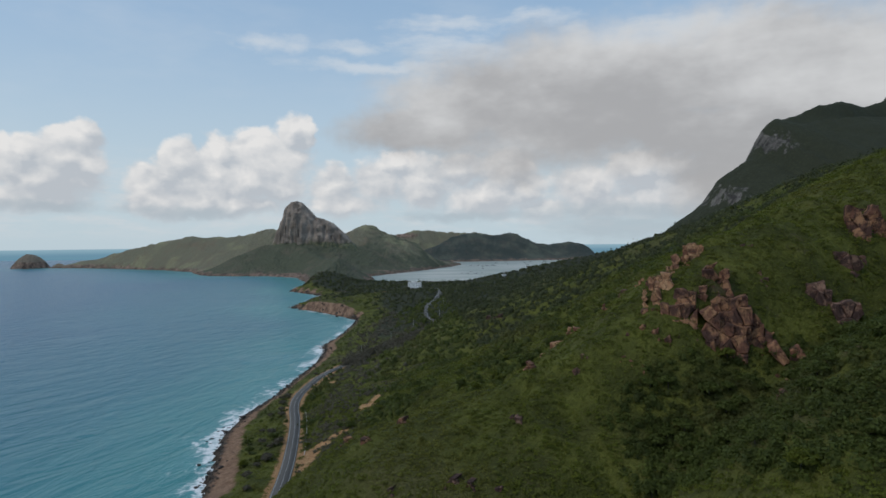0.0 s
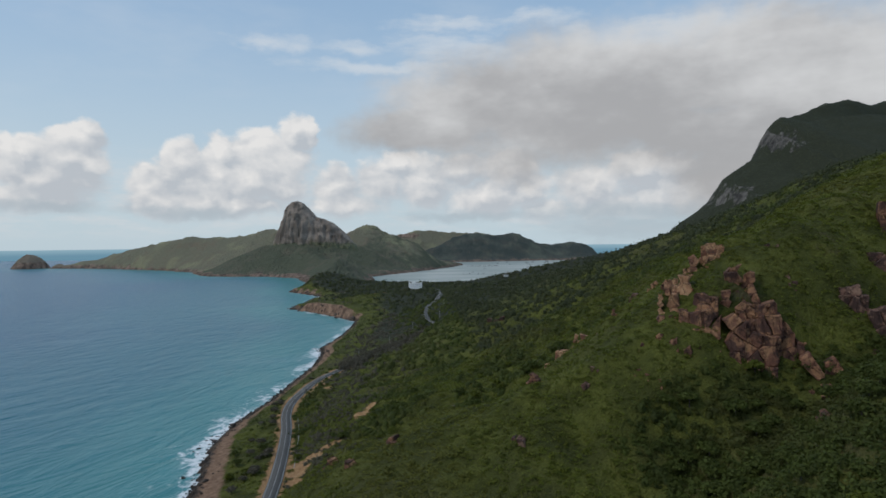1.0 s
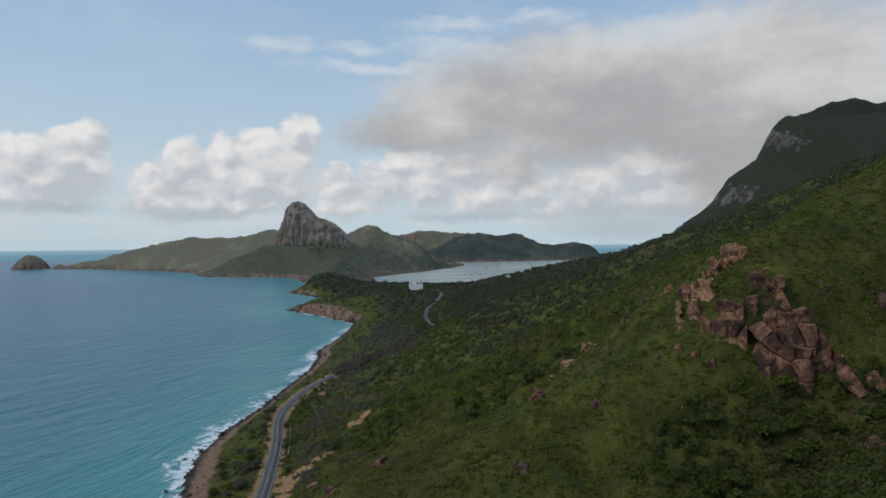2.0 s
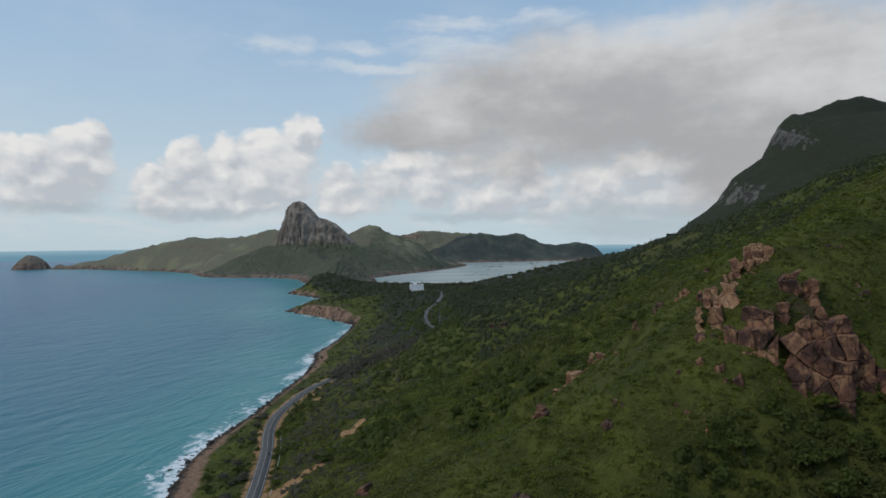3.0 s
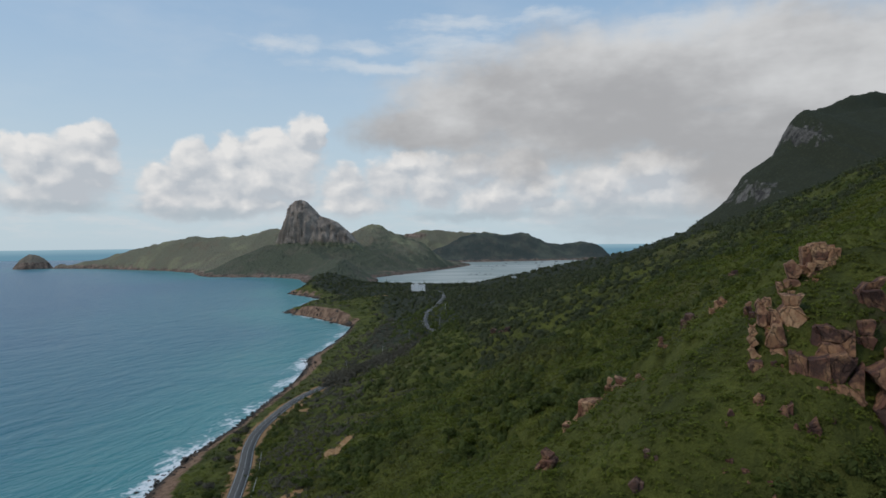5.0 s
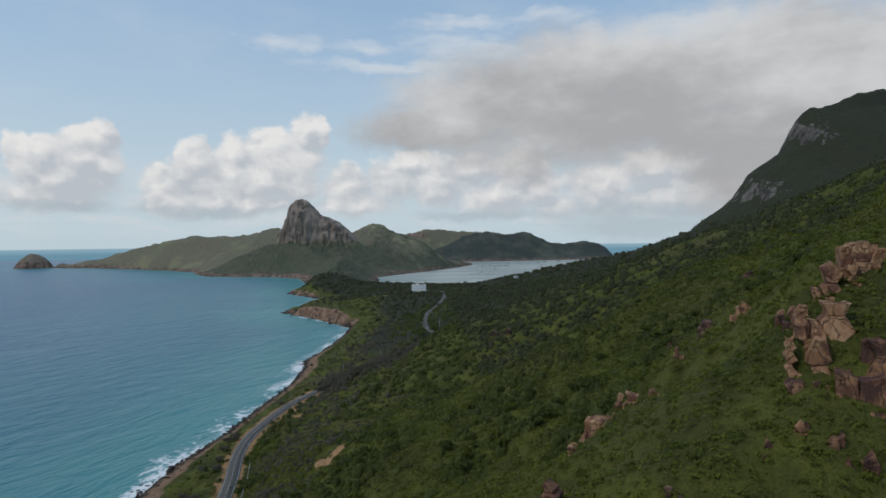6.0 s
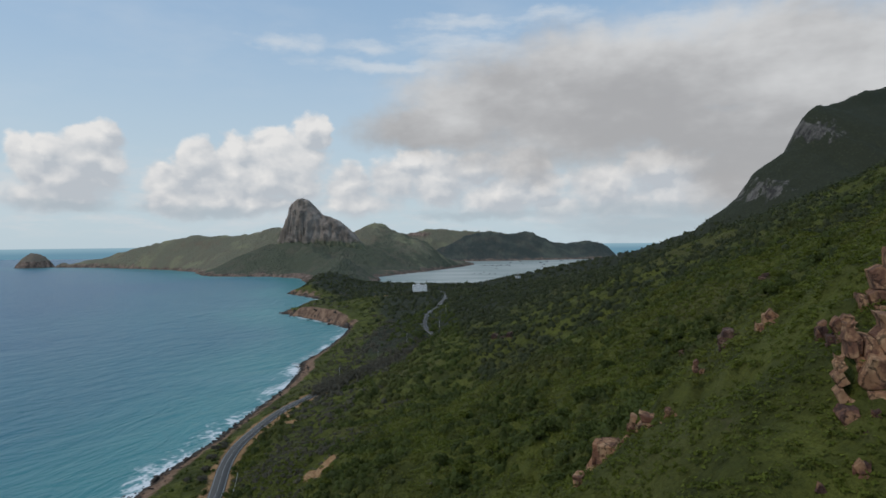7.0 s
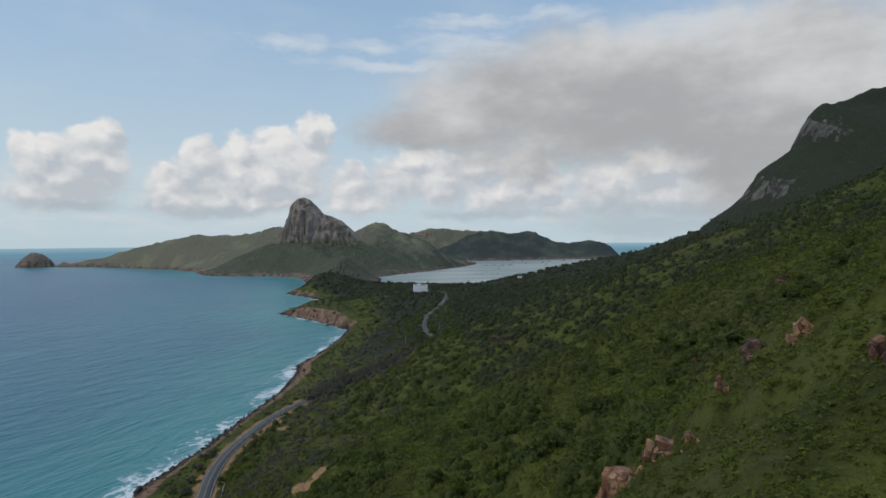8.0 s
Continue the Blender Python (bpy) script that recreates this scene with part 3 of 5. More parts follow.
# ---- ground and sea ----
def mesh_object(name, verts, faces, mat, parent=None, smooth=True):
    me = bpy.data.meshes.new(name)
    verts, faces = np.asarray(verts, np.float32), np.asarray(faces, np.int32)
    k = faces.shape[1]
    me.vertices.add(len(verts)), me.loops.add(faces.size), me.polygons.add(len(faces))
    me.vertices.foreach_set("co", verts.ravel())
    me.loops.foreach_set("vertex_index", faces.ravel())
    me.polygons.foreach_set("loop_start", np.arange(0, faces.size, k, dtype=np.int32))
    me.polygons.foreach_set("use_smooth", np.full(len(faces), smooth))
    me.update(calc_edges=True)
    me.materials.append(mat)
    ob = new(name, me)
    ob.parent = parent
    return ob


def note(ob, name, values):
    """A number for each vertex, which the material reads."""
    a = ob.data.attributes.new(name, "FLOAT", "POINT")
    a.data.foreach_set("value", np.asarray(values, np.float32).ravel())


def sheet(xs, ys):
    gx, gy = np.meshgrid(xs, ys)
    k = np.arange(gx.size).reshape(gx.shape)
    faces = np.stack([k[:-1, :-1], k[:-1, 1:], k[1:, 1:], k[1:, :-1]], -1).reshape(-1, 4)
    return gx.ravel(), gy.ravel(), faces


def spread(*runs):
    """Grid lines: runs of (start, end, step)."""
    return np.unique(np.concatenate([np.arange(a, b, s) for a, b, s in runs]))


def road_distance(x, y):
    return along(x, y, [(a, b, 0) for a, b in ROAD])[0]


SLIPS = [(-52, 316, 5), (-51, 331, 5), (-47, 343, 5), (-24, 391, 5.5), (-27, 388, 4), (-21, 400, 4), (-53, 327, 6), (-54, 338, 6), (-48, 344, 4), (-42, 350, 3), (-36, 350, 3), (-62, 512, 4), (-68, 525, 4), (-30, 1255, 16), (-55, 1262, 14)]


def make_ground():
    xs = spread((-420, -180, 20), (-180, 330, 2.8), (330, 620, 5), (620, 1300, 9), (1300, 2201, 40))
    ys = spread((-420, 60, 20), (60, 560, 2.8), (560, 900, 4.5), (900, 1700, 7.5), (1700, 2320, 25))
    x, y, faces = sheet(xs, ys)
    z = land(x, y)
    ob = mesh_object("ground", np.stack([x, y, z], 1), faces, M_GROUND)
    d = shore(x, y, MAINLAND)
    note(ob, "inland", d)
    wide = np.interp(y, [200, 300, 400, 470, 560, 640, 700, 745, 800, 900, 2400], [15, 15, 12, 7, 7, 9, 13, 11, 6, 5, 5])
    note(ob, "beach", np.where(x < 120, wide, 5))
    bare = np.zeros_like(x)
    for sx, sy, r in SLIPS:
        bare = np.maximum(bare, 1.5 * np.exp(-(((x - sx) ** 2 + (y - sy) ** 2) / r**2)))
    verge = road_distance(x, y)
    bare = np.maximum(bare, np.where((y > 250) & (y < 600), 0.75, 0.35) * np.clip(1.5 - verge / 7.0, 0, 1))
    note(ob, "bare", bare)
    note(ob, "woods", np.clip((y - 560) / 260, 0, 1) * np.clip((d - 25) / 40, 0, 1) * np.where((y > 1440) & (x < -110), 0.95, 1) * np.where((y > 940) & (y < 1320), np.clip((x + 75) / 60, 0.2, 1), 1))
    tall = np.clip((z - 130) / 60, 0, 1) * np.clip((y - 1000) / 200, 0, 1)
    gz = np.gradient(z.reshape(len(ys), len(xs)), ys, xs)
    tilt = np.hypot(*gz).ravel()
    walls = 0.72 * np.exp(-(((x - 852) / 46) ** 2 + ((z - 344) / 25) ** 2)) + 0.54 * np.exp(-(((x - 712 - 0.9 * (z - 212)) / 34) ** 2 + ((z - 212) / 30) ** 2)) + 0.22 * np.clip(tilt - 0.85, 0, 0.6)
    note(ob, "cliff", tall * walls * 1.08)
    note(ob, "bluff", 1.15 * np.clip(1.6 - np.abs(d - 6) / 8, 0, 1) * bluff_share(x, y))
    tagged(ob, "steep green hillside of scrub and grass above a stony shore", "hillside", kind="structure")
    return ob


ISLAND = [(-287, 1780), (-290, 1880), (-376, 2210), (-500, 2330), (-738, 2400), (-790, 2480), (-918, 2760), (-1120, 2990), (-1400, 3200), (-1671, 3372), (-1790, 3400), (-1850, 3425),
          (-1845, 3450), (-1700, 3560), (-1200, 3700), (-500, 3600), (60, 3500), (200, 3420), (283, 3330), (268, 3220), (212, 3045), (90, 2720), (-40, 2440), (-135, 2235), (-112, 2060), (-120, 1890)]


def make_sea():
    xs = spread((-9000, -2400, 300), (-2400, -700, 50), (-700, -330, 12), (-330, -60, 3.6), (-60, 2600, 60), (2600, 9001, 300))
    ys = spread((-6000, -400, 300), (-400, 240, 20), (240, 720, 3.6), (720, 1260, 5), (1260, 2400, 20), (2400, 4600, 60), (4600, 9601, 300))
    x, y, faces = sheet(xs, ys)
    d = np.maximum(shore(x, y, MAINLAND), shore(x, y, ISLAND)) + 2.5 * lumps(x, y, 46, 2) + 1.2 * lumps(x, y, 17, 5)
    near = np.exp(-((np.minimum(d, 0) / 400) ** 2))
    u = 0.8 * x - 0.42 * y
    z = near * 0.11 * np.sin(u / 5.3 + 4.2 * lumps(x, y, 120, 3)) * (1 + lumps(x, y, 90, 6)) * np.clip(-d / 20, 0, 1) * (x < -60) * (y > 200) * (y < 1300)
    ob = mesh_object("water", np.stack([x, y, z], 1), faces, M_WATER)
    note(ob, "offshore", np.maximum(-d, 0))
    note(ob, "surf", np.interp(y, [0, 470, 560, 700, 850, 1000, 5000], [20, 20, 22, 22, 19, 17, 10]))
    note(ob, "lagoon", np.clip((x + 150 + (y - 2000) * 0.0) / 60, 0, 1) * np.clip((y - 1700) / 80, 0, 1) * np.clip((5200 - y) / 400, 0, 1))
    tagged(ob, "blue green sea with light swell and white surf", "sea", kind="structure")


make_ground()
make_sea()
# ---- islands and mountains across the water ----
def hills(x, y, outline, ridges, edge=26.0):
    """The height of a hilly island: ridges (nodes, half width) that rise within an outline."""
    d = shore(x, y, outline) + 9 * lumps(x, y, 190, 2) + 4 * lumps(x, y, 60, 4)
    z = np.interp(d, [-60, 0, edge, 120, 400], [-14, 0, 9, 16, 26])
    for nodes, wide, power in ridges:
        far, top = along(x, y, nodes)
        z = smax(z, top * np.exp(-((far / wide) ** power)) * np.clip(d / 110, 0, 1) ** 0.6, 5)
    far = np.clip(d / 120, 0, 1)
    z = z + far * (7.0 * lumps(x, y, 210, 6) + 5.0 * lumps(x, y, 85, 7) + 2.4 * lumps(x, y, 32, 9))
    return np.where(d < 0, np.maximum(d * 0.2, -14), z)


WEST = [(-1823, 3410, 22), (-1720, 3420, 46), (-1645, 3400, 58), (-1542, 3380, 76), (-1435, 3350, 92), (-1239, 3260, 126), (-1056, 3180, 154), (-902, 3120, 150), (-779, 3060, 152), (-660, 3000, 181), (-574, 2960, 185), (-410, 2900, 175)]
EAST = [(-410, 2880, 150), (-309, 2890, 153), (-278, 2900, 165), (-232, 2900, 187), (-180, 2900, 198), (-142, 2900, 188), (-78, 2900, 155), (-40, 2900, 141), (51, 2900, 107), (157, 2960, 60), (262, 3160, 18)]
FOOT = [(-560, 2620, 112), (-450, 2600, 128), (-330, 2620, 122), (-220, 2660, 104), (-160, 2740, 90)]
NECK = [(-250, 1790, 46), (-240, 1880, 64), (-215, 1960, 72), (-215, 2080, 75), (-262, 2200, 62), (-320, 2350, 62), (-400, 2500, 104)]


def make_island():
    base = new("island")
    ys = spread((1760, 2200, 9), (2200, 3120, 9), (3120, 3720, 16))
    for name, xs, label in (("west_ridge", spread((-1960, -700, 14), (-700, -619, 8)), "long dry scrub ridge"), ("mountain_foot", spread((-620, -171, 8)), "wooded foot of the granite peak"), ("east_hill", spread((-172, 330, 8), (330, 420, 20)), "rounded green hill above the lagoon")):
        x, y, faces = sheet(xs, ys)
        z = hills(x, y, ISLAND, ((WEST, 250, 1.5), (EAST, 260, 1.5), (FOOT, 190, 1.6), (NECK, 105, 1.7)))
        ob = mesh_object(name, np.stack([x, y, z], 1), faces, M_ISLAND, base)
        note(ob, "lush", np.maximum(np.clip((2790 - y) / 260, 0, 1) * np.clip((x + 980) / 220, 0, 1), 0.62 * np.clip((x + 420) / 300, 0, 1)) * np.clip(1.25 - z / 330, 0.3, 1))
        note(ob, "cliff", np.maximum(0.75 * np.exp(-(((z - 8) / 9) ** 2)) * (y < 2300) * (x < -230), 0.62 * np.exp(-(((z - 10) / 22) ** 2)) * (x < -1350)))
        tagged(ob, label)
    tagged(base, "hilly island of dry green scrub with rocky shores", "island")
    # the islet and its chain of rocks off the far point
    islet = new("islet")
    for k, (cx, cy, w, h) in enumerate(((-1990, 3450, 92, 74), (-1838, 3450, 40, 25), (-1795, 3440, 34, 15))):
        ring = [(cx + w * math.cos(a) * (1 + 0.12 * math.sin(3 * a + k)), cy + w * 0.9 * math.sin(a)) for a in np.arange(24) * 0.2618]
        x, y, faces = sheet(np.arange(cx - w - 20, cx + w + 21, 7.0), np.arange(cy - w - 20, cy + w + 21, 7.0))
        d = shore(x, y, ring) + 3 * lumps(x, y, 40, k)
        z = np.where(d < 0, d * 0.4, h * np.sin(1.5708 * np.clip(d / (w * 0.95), 0, 1)) ** 0.85 * (1 + 0.07 * lumps(x, y, 45, 3 + k)) + 1.5 * lumps(x, y, 22, 8))
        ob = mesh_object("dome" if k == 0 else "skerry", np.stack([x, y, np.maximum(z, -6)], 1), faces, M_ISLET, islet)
        note(ob, "cliff", np.where(z < h * 0.45, 0.8, 0.15))
    tagged(islet, "small domed islet of brown rock with scrub on top", "islet")


FAR_ONE = [(-420, 4300, 90), (-250, 4300, 120), (-116, 4300, 150), (-20, 4300, 180), (57, 4300, 198), (310, 4350, 186), (512, 4400, 177), (710, 4400, 144), (900, 4400, 100)]
FAR_TWO = [(60, 3830, 30), (137, 3900, 76), (209, 3930, 109), (281, 3960, 144), (411, 4000, 175), (504, 4020, 164), (541, 4030, 154), (617, 4050, 168), (692, 4060, 168), (750, 4070, 149), (825, 4080, 109),
           (923, 4100, 93), (1003, 4120, 103), (1062, 4130, 113), (1200, 4150, 93), (1236, 4160, 73), (1262, 4170, 30)]
FAR_SHORE = [(-600, 3900), (-200, 3760), (60, 3740), (300, 3735), (470, 3760), (720, 3830), (985, 3905), (1180, 3985), (1262, 4080), (1292, 4160), (1275, 4230), (1150, 4330), (900, 4560), (300, 4600), (-600, 4600)]


def make_far_hills():
    base = new("distant_hills")
    x, y, faces = sheet(spread((-560, 1340, 10)), spread((3700, 4240, 10)))
    z = hills(x, y, FAR_SHORE, ((FAR_TWO, 150, 1.6),), 20.0)
    z = np.where(y > 4180, z - (y - 4180) * 0.5, z)
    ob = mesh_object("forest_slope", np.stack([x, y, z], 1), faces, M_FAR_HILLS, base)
    note(ob, "cliff", np.zeros_like(x))
    x, y, faces = sheet(spread((-560, 1000, 12)), spread((4090, 4640, 12)))
    z = hills(x, y, [(-600, 4100), (960, 4100), (960, 4640), (-600, 4640)], ((FAR_ONE, 150, 1.5),), 20.0)
    ob = mesh_object("bare_ridge", np.stack([x, y, z], 1), faces, M_ISLAND, base)
    note(ob, "cliff", 0.7 * np.exp(-(((x - 5) / 120) ** 2 + ((z - 165) / 30) ** 2)) * (y < 4300))
    tagged(ob, "paler grassy ridge with a tan scree patch")
    tagged(base, "long range of dark forested hills beyond the lagoon", "hills")


def make_peak():
    """The granite horn: a leaning tower with a lower shoulder, fluted by vertical chimneys."""
    xs, ys = np.arange(-640, -130, 4.0), np.arange(2500, 2840, 4.0)
    x, y, faces = sheet(xs, ys)
    lean = 7 * lumps(x, y, 52, 2) + 3 * lumps(x, y, 19, 5)
    top = np.interp(x + 0.35 * lean, [-640, -551, -527, -508, -496, -477, -450, -427, -402, -379, -346, -305, -282, -263, -224, -189, -140],
                    [-40, 118, 180, 227, 271, 288, 293, 284, 256, 228, 219, 200, 178, 162, 119, 80, -30])
    deep = np.interp(x, [-640, -550, -460, -340, -140], [60, 82, 96, 100, 80])
    back = np.abs((y - 2655 + 1.2 * lean) / deep)
    z = top - np.maximum(top, 90) * 0.8 * np.clip(back, 0, 1.5) ** 3.2
    z = z + np.where(z > 118, 5.0 * lumps(x, y, 26, 8) * np.clip(back * 2, 0, 1), 0)
    z = np.maximum(z, -20)
    base = new("granite_peak")
    # shelves and hollows that run across the face
    y = y + np.clip((z - 60) / 60, 0, 1) * (10 * lumps(x, z * 1.3, 75, 3) + 6 * lumps(x, z * 1.5, 30, 5) + 2.5 * lumps(x, z, 14, 9))
    ob = mesh_object("rock_face", np.stack([x, y, z], 1), faces, M_PEAK, base)
    note(ob, "cliff", np.ones_like(x))
    tagged(base, "bare grey granite horn standing over the island", "rock peak")


make_island()
make_far_hills()
make_peak()
# ---- rock outcrops on the hillside, shore boulders ----
ROCK_SPOTS = []  # (x, y, radius) where nothing grows
ROCK_RNG = np.random.default_rng(7)


def block_shape(w, d, h, seed, cuts=9, n=7):
    """A jointed boulder: a rounded box, cut flat by chance planes and roughened. Returns vertices and quads."""
    rng = np.random.default_rng(seed)
    g = np.linspace(-1, 1, n)
    verts, faces, index = [], [], {}
    for axis in range(3):
        for side in (-1, 1):
            for i in range(n - 1):
                for j in range(n - 1):
                    quad = []
                    for a, b in ((i, j), (i + 1, j), (i + 1, j + 1), (i, j + 1)):
                        p = [0, 0, 0]
                        p[axis], p[(axis + 1) % 3], p[(axis + 2) % 3] = side, g[a], g[b]
                        key = tuple(round(v, 3) for v in p)
                        if key not in index:
                            index[key] = len(verts)
                            verts.append(p)
                        quad.append(index[key])
                    faces.append(quad if side > 0 else quad[::-1])
    v = np.array(verts)
    v = v / (np.abs(v) ** 9).sum(1, keepdims=True) ** (1 / 9)
    for _ in range(cuts):
        a, e = rng.uniform(0, 6.283), rng.choice([rng.normal(0, 0.1), rng.uniform(0.5, 1.2)], p=[0.6, 0.4])
        m = np.array([math.cos(a) * math.cos(e), math.sin(a) * math.cos(e), math.sin(e)])
        over = np.maximum(v @ m - rng.uniform(0.66, 0.95), 0)
        v = v - over[:, None] * m
    v = v * (np.array([w, d, h]) / 2)
    size = (w + h) / 2
    s = rng.uniform(0, 50)
    rough = np.stack([lumps(v[:, 1] + s, v[:, 2] - s, size * 0.9, s), lumps(v[:, 0] - s, v[:, 2] + s, size * 0.9, s + 2), lumps(v[:, 0], v[:, 1], size, s + 4)], 1)
    v = v + rough * size * np.array([0.05, 0.05, 0.03])
    v[:, 0] += 0.10 * rng.normal() * v[:, 2]
    v[:, 1] += 0.10 * rng.normal() * v[:, 2]
    return v, np.array(faces)


def voronoi_cell(seed, others):
    """The polygon of places nearer to a seed than to the others."""
    poly = [np.array(seed) + np.array(c) * 30.0 for c in ((-1, -1), (1, -1), (1, 1), (-1, 1))]
    for o in others:
        m, n = (np.array(seed) + o) / 2, np.array(o) - seed
        out = []
        for p, q in zip(poly, poly[1:] + poly[:1]):
            dp, dq = (p - m) @ n, (q - m) @ n
            if dp <= 0:
                out.append(p)
            if dp * dq < 0:
                out.append(p + (q - p) * dp / (dp - dq))
        poly = out
        if len(poly) < 3:
            return None
    return poly


def split_block(poly, back, rng):
    """One block between joints: a ragged polygon run back into the hill, with a broken, chamfered front. Returns vertices and triangles."""
    mid = sum(poly) / len(poly)
    size = math.sqrt(sum(np.linalg.norm(p - mid) ** 2 for p in poly) / len(poly))
    edge = []
    for p, q in zip(poly, poly[1:] + poly[:1]):
        for t in (0.0, 0.34, 0.67):
            edge.append(p + (q - p) * t)
    edge = np.array(edge)
    n = len(edge)
    gap = rng.uniform(0.0, 0.05)
    edge = mid + (edge - mid) * (1 - gap / size) + rng.normal(0, 0.035 * size, (n, 2))
    tip = rng.normal(0, 0.10, 2)
    notch = rng.uniform(0, 6.283)
    rings = []
    for shrink, depth in ((1.0, back), (1.0, 0.14 * size), (0.94, 0.02 * size), (0.86, 0.0)):
        ring = mid + (edge - mid) * shrink
        lean = (ring - mid) @ tip
        # a spall on one side of the front
        ang = np.arctan2(ring[:, 1] - mid[1], ring[:, 0] - mid[0])
        spall = 0.16 * size * np.clip(np.cos(ang - notch) - 0.35, 0, 1) * (shrink > 0.6)
        rough = 0 if depth == back else rng.normal(0, 0.022 * size, n) + spall
        rings.append(np.column_stack([ring[:, 0], depth + lean * (depth != back) + rough, ring[:, 1]]))
    verts = np.vstack(rings)
    tris = []
    for r in range(3):
        for i in range(n):
            a, b, c, d = r * n + i, r * n + (i + 1) % n, (r + 1) * n + (i + 1) % n, (r + 1) * n + i
            tris += [(a, b, c), (a, c, d)] if (i + r) % 2 else [(a, b, d), (b, c, d)]
    # the front in bands from side to side
    lo, hi, first = 0, n - 1, 3 * n
    while hi - lo > 1:
        tris.append((first + lo, first + lo + 1, first + hi))
        lo += 1
        if hi - lo > 1:
            tris.append((first + lo, first + hi - 1, first + hi))
            hi -= 1
    return verts, np.array(tris)


def lay_face(x, y, w, top, bottom, parent, mat, block=3.1, lean=0.22, tall=1.5):
    """A face of granite that stands out of the slope, split by upright and level joints into blocks that fit together."""
    rng = ROCK_RNG
    turn = -0.46 + rng.uniform(-0.10, 0.10)  # the faces follow one set of joints
    w = 0.9 * w
    h = top - bottom
    sink = 1.0 + 0.12 * h
    cw = min(block * rng.uniform(0.85, 1.2), w * 0.62)
    ch = min(cw * rng.uniform(0.8, 1.2) * tall, h * 0.85)
    seeds = []
    nx, nz = int(w / cw / 2) + 3, int((h + sink) / ch) + 3
    for i in range(-nx, nx + 1):
        shift, off = rng.uniform(-0.5, 0.5), rng.uniform(-0.22, 0.22)
        for j in range(-1, nz):
            seeds.append(((i + off + rng.uniform(-0.10, 0.10)) * cw, -sink + (j + 0.5 + shift + rng.uniform(-0.22, 0.22)) * ch))
    phase = rng.uniform(0, 6.283, 3)
    deep = min(1.25 * h + 2.0, 0.9 * w + 1.5)
    rot = np.array(Matrix.Rotation(turn, 3, "Z"))
    for u, v in seeds:
        t = v / h
        half = w / 2 * (1.0 - 0.30 * max(t, 0) ** 3) * (1 + 0.13 * math.sin(3 * t + phase[0]))
        crown = h * (1.0 + 0.08 * math.sin(5 * u / w + phase[1])) * (1 - 0.4 * abs(2 * u / w) ** 4)
        if abs(u) > half + 0.22 * cw or v > crown + 0.15 * ch or v < -sink - 0.3 * ch:
            continue
        poly = voronoi_cell((u, v), [np.array(o) for o in seeds if 0 < abs(o[0] - u) + abs(o[1] - v) < 3.6 * max(cw, ch)])
        if poly is None:
            continue
        # no block reaches far past the outline of its face
        poly = [np.array((min(max(p[0], -half * 1.06), half * 1.06), min(p[1], h * (0.97 + 0.11 * math.sin(4.6 * p[0] / w + phase[2]) + 0.05 * math.sin(13 * p[0] / w + phase[0]))))) for p in poly]
        v3, tris = split_block(poly, deep, rng)
        front = lean * v + abs(rng.normal(0, 0.07)) * cw + 0.16 * cw * (abs(u) / half) ** 3
        v3 = v3 + (0, front, 0)
        v3[:, 1] = np.minimum(v3[:, 1], deep)
        mesh_object("rock_block", v3 @ rot.T + (x, y, bottom), tris, mat, parent, smooth=False)
    ROCK_SPOTS.append((x + 0.15 * w, y + 0.3 * w, max(w * 0.36, 1.0)))


def lay_stone(x, y, w, h, parent, mat):
    """A lone stone of one or a few blocks, set into the turf."""
    z = float(land(np.array([x]), np.array([y]))[0])
    lay_face(x, y, w * 0.9, z + h * 0.95, z - 0.3, parent, mat, max(1.6, 0.55 * w), 0.12)


def outcrop(label, faces=(), stones=(), mat=None, tall=1.6, group="outcrops on the spur"):
    base = new("rock_outcrop")
    for x, y, w, top, bottom in faces:
        lay_face(x, y, w, top, bottom, base, mat or M_ROCK, tall=tall)
    for x, y, w, h in stones:
        lay_stone(x, y, w, h, base, mat or M_ROCK)
    # splinters at the foot
    for x, y, w in [(q[0], q[1], q[2]) for q in list(faces) + list(stones)]:
        for _ in range(3 if w > 3 else 1):
            k = ROCK_RNG.uniform(0.5, 1.2)
            lay_stone(x + ROCK_RNG.uniform(-0.65, 0.65) * w, y - ROCK_RNG.uniform(0.6, 0.4 * w + 0.8), k * 1.2, k * 0.7, base, mat or M_ROCK)
    tagged(base, label, "rock outcrop", group)


outcrop("pale orange granite slabs along the crest of the spur", [(97.7, 211, 7.2, 119.0, 114.6), (90.3, 209, 5.2, 115.6, 110.0), (95.1, 210, 2.8, 115.0, 112.0)], [(101.5, 214, 3.0, 1.8)], M_PALE_ROCK)
outcrop("stacked pale orange boulders with dark gaps between them", [(80.3, 193, 6.8, 110.5, 104.3), (76.5, 191, 4.4, 105.3, 100.4), (77.1, 196, 2.3, 108.8, 105.0), (74.0, 194, 1.9, 104.6, 101.0)], [(83.4, 207, 2.8, 2.4)], M_PALE_ROCK)
outcrop("broad reddish granite face split by long joints", [(83.0, 186, 7.4, 104.9, 99.2), (79.5, 183.5, 11.6, 101.6, 94.2)])
outcrop("group of upright brown boulders in the grass", [(93.6, 190, 5.5, 112.7, 106.6), (97.7, 189, 4.6, 110.8, 105.3), (89.7, 187, 3.1, 106.2, 103.0)])
outcrop("tall cliff of dark red and tan jointed granite blocks", [(95.2, 179, 9.8, 103.4, 94.0), (91.2, 182, 3.5, 103.5, 98.6), (87.4, 178.5, 6.2, 100.0, 92.0), (92.6, 176, 10.9, 96.0, 86.6), (100.6, 177, 5.6, 98.3, 86.8), (97.0, 185, 3.0, 105.8, 101.5), (104.5, 176.5, 4.5, 93.5, 86.5)], (), None, 1.8)
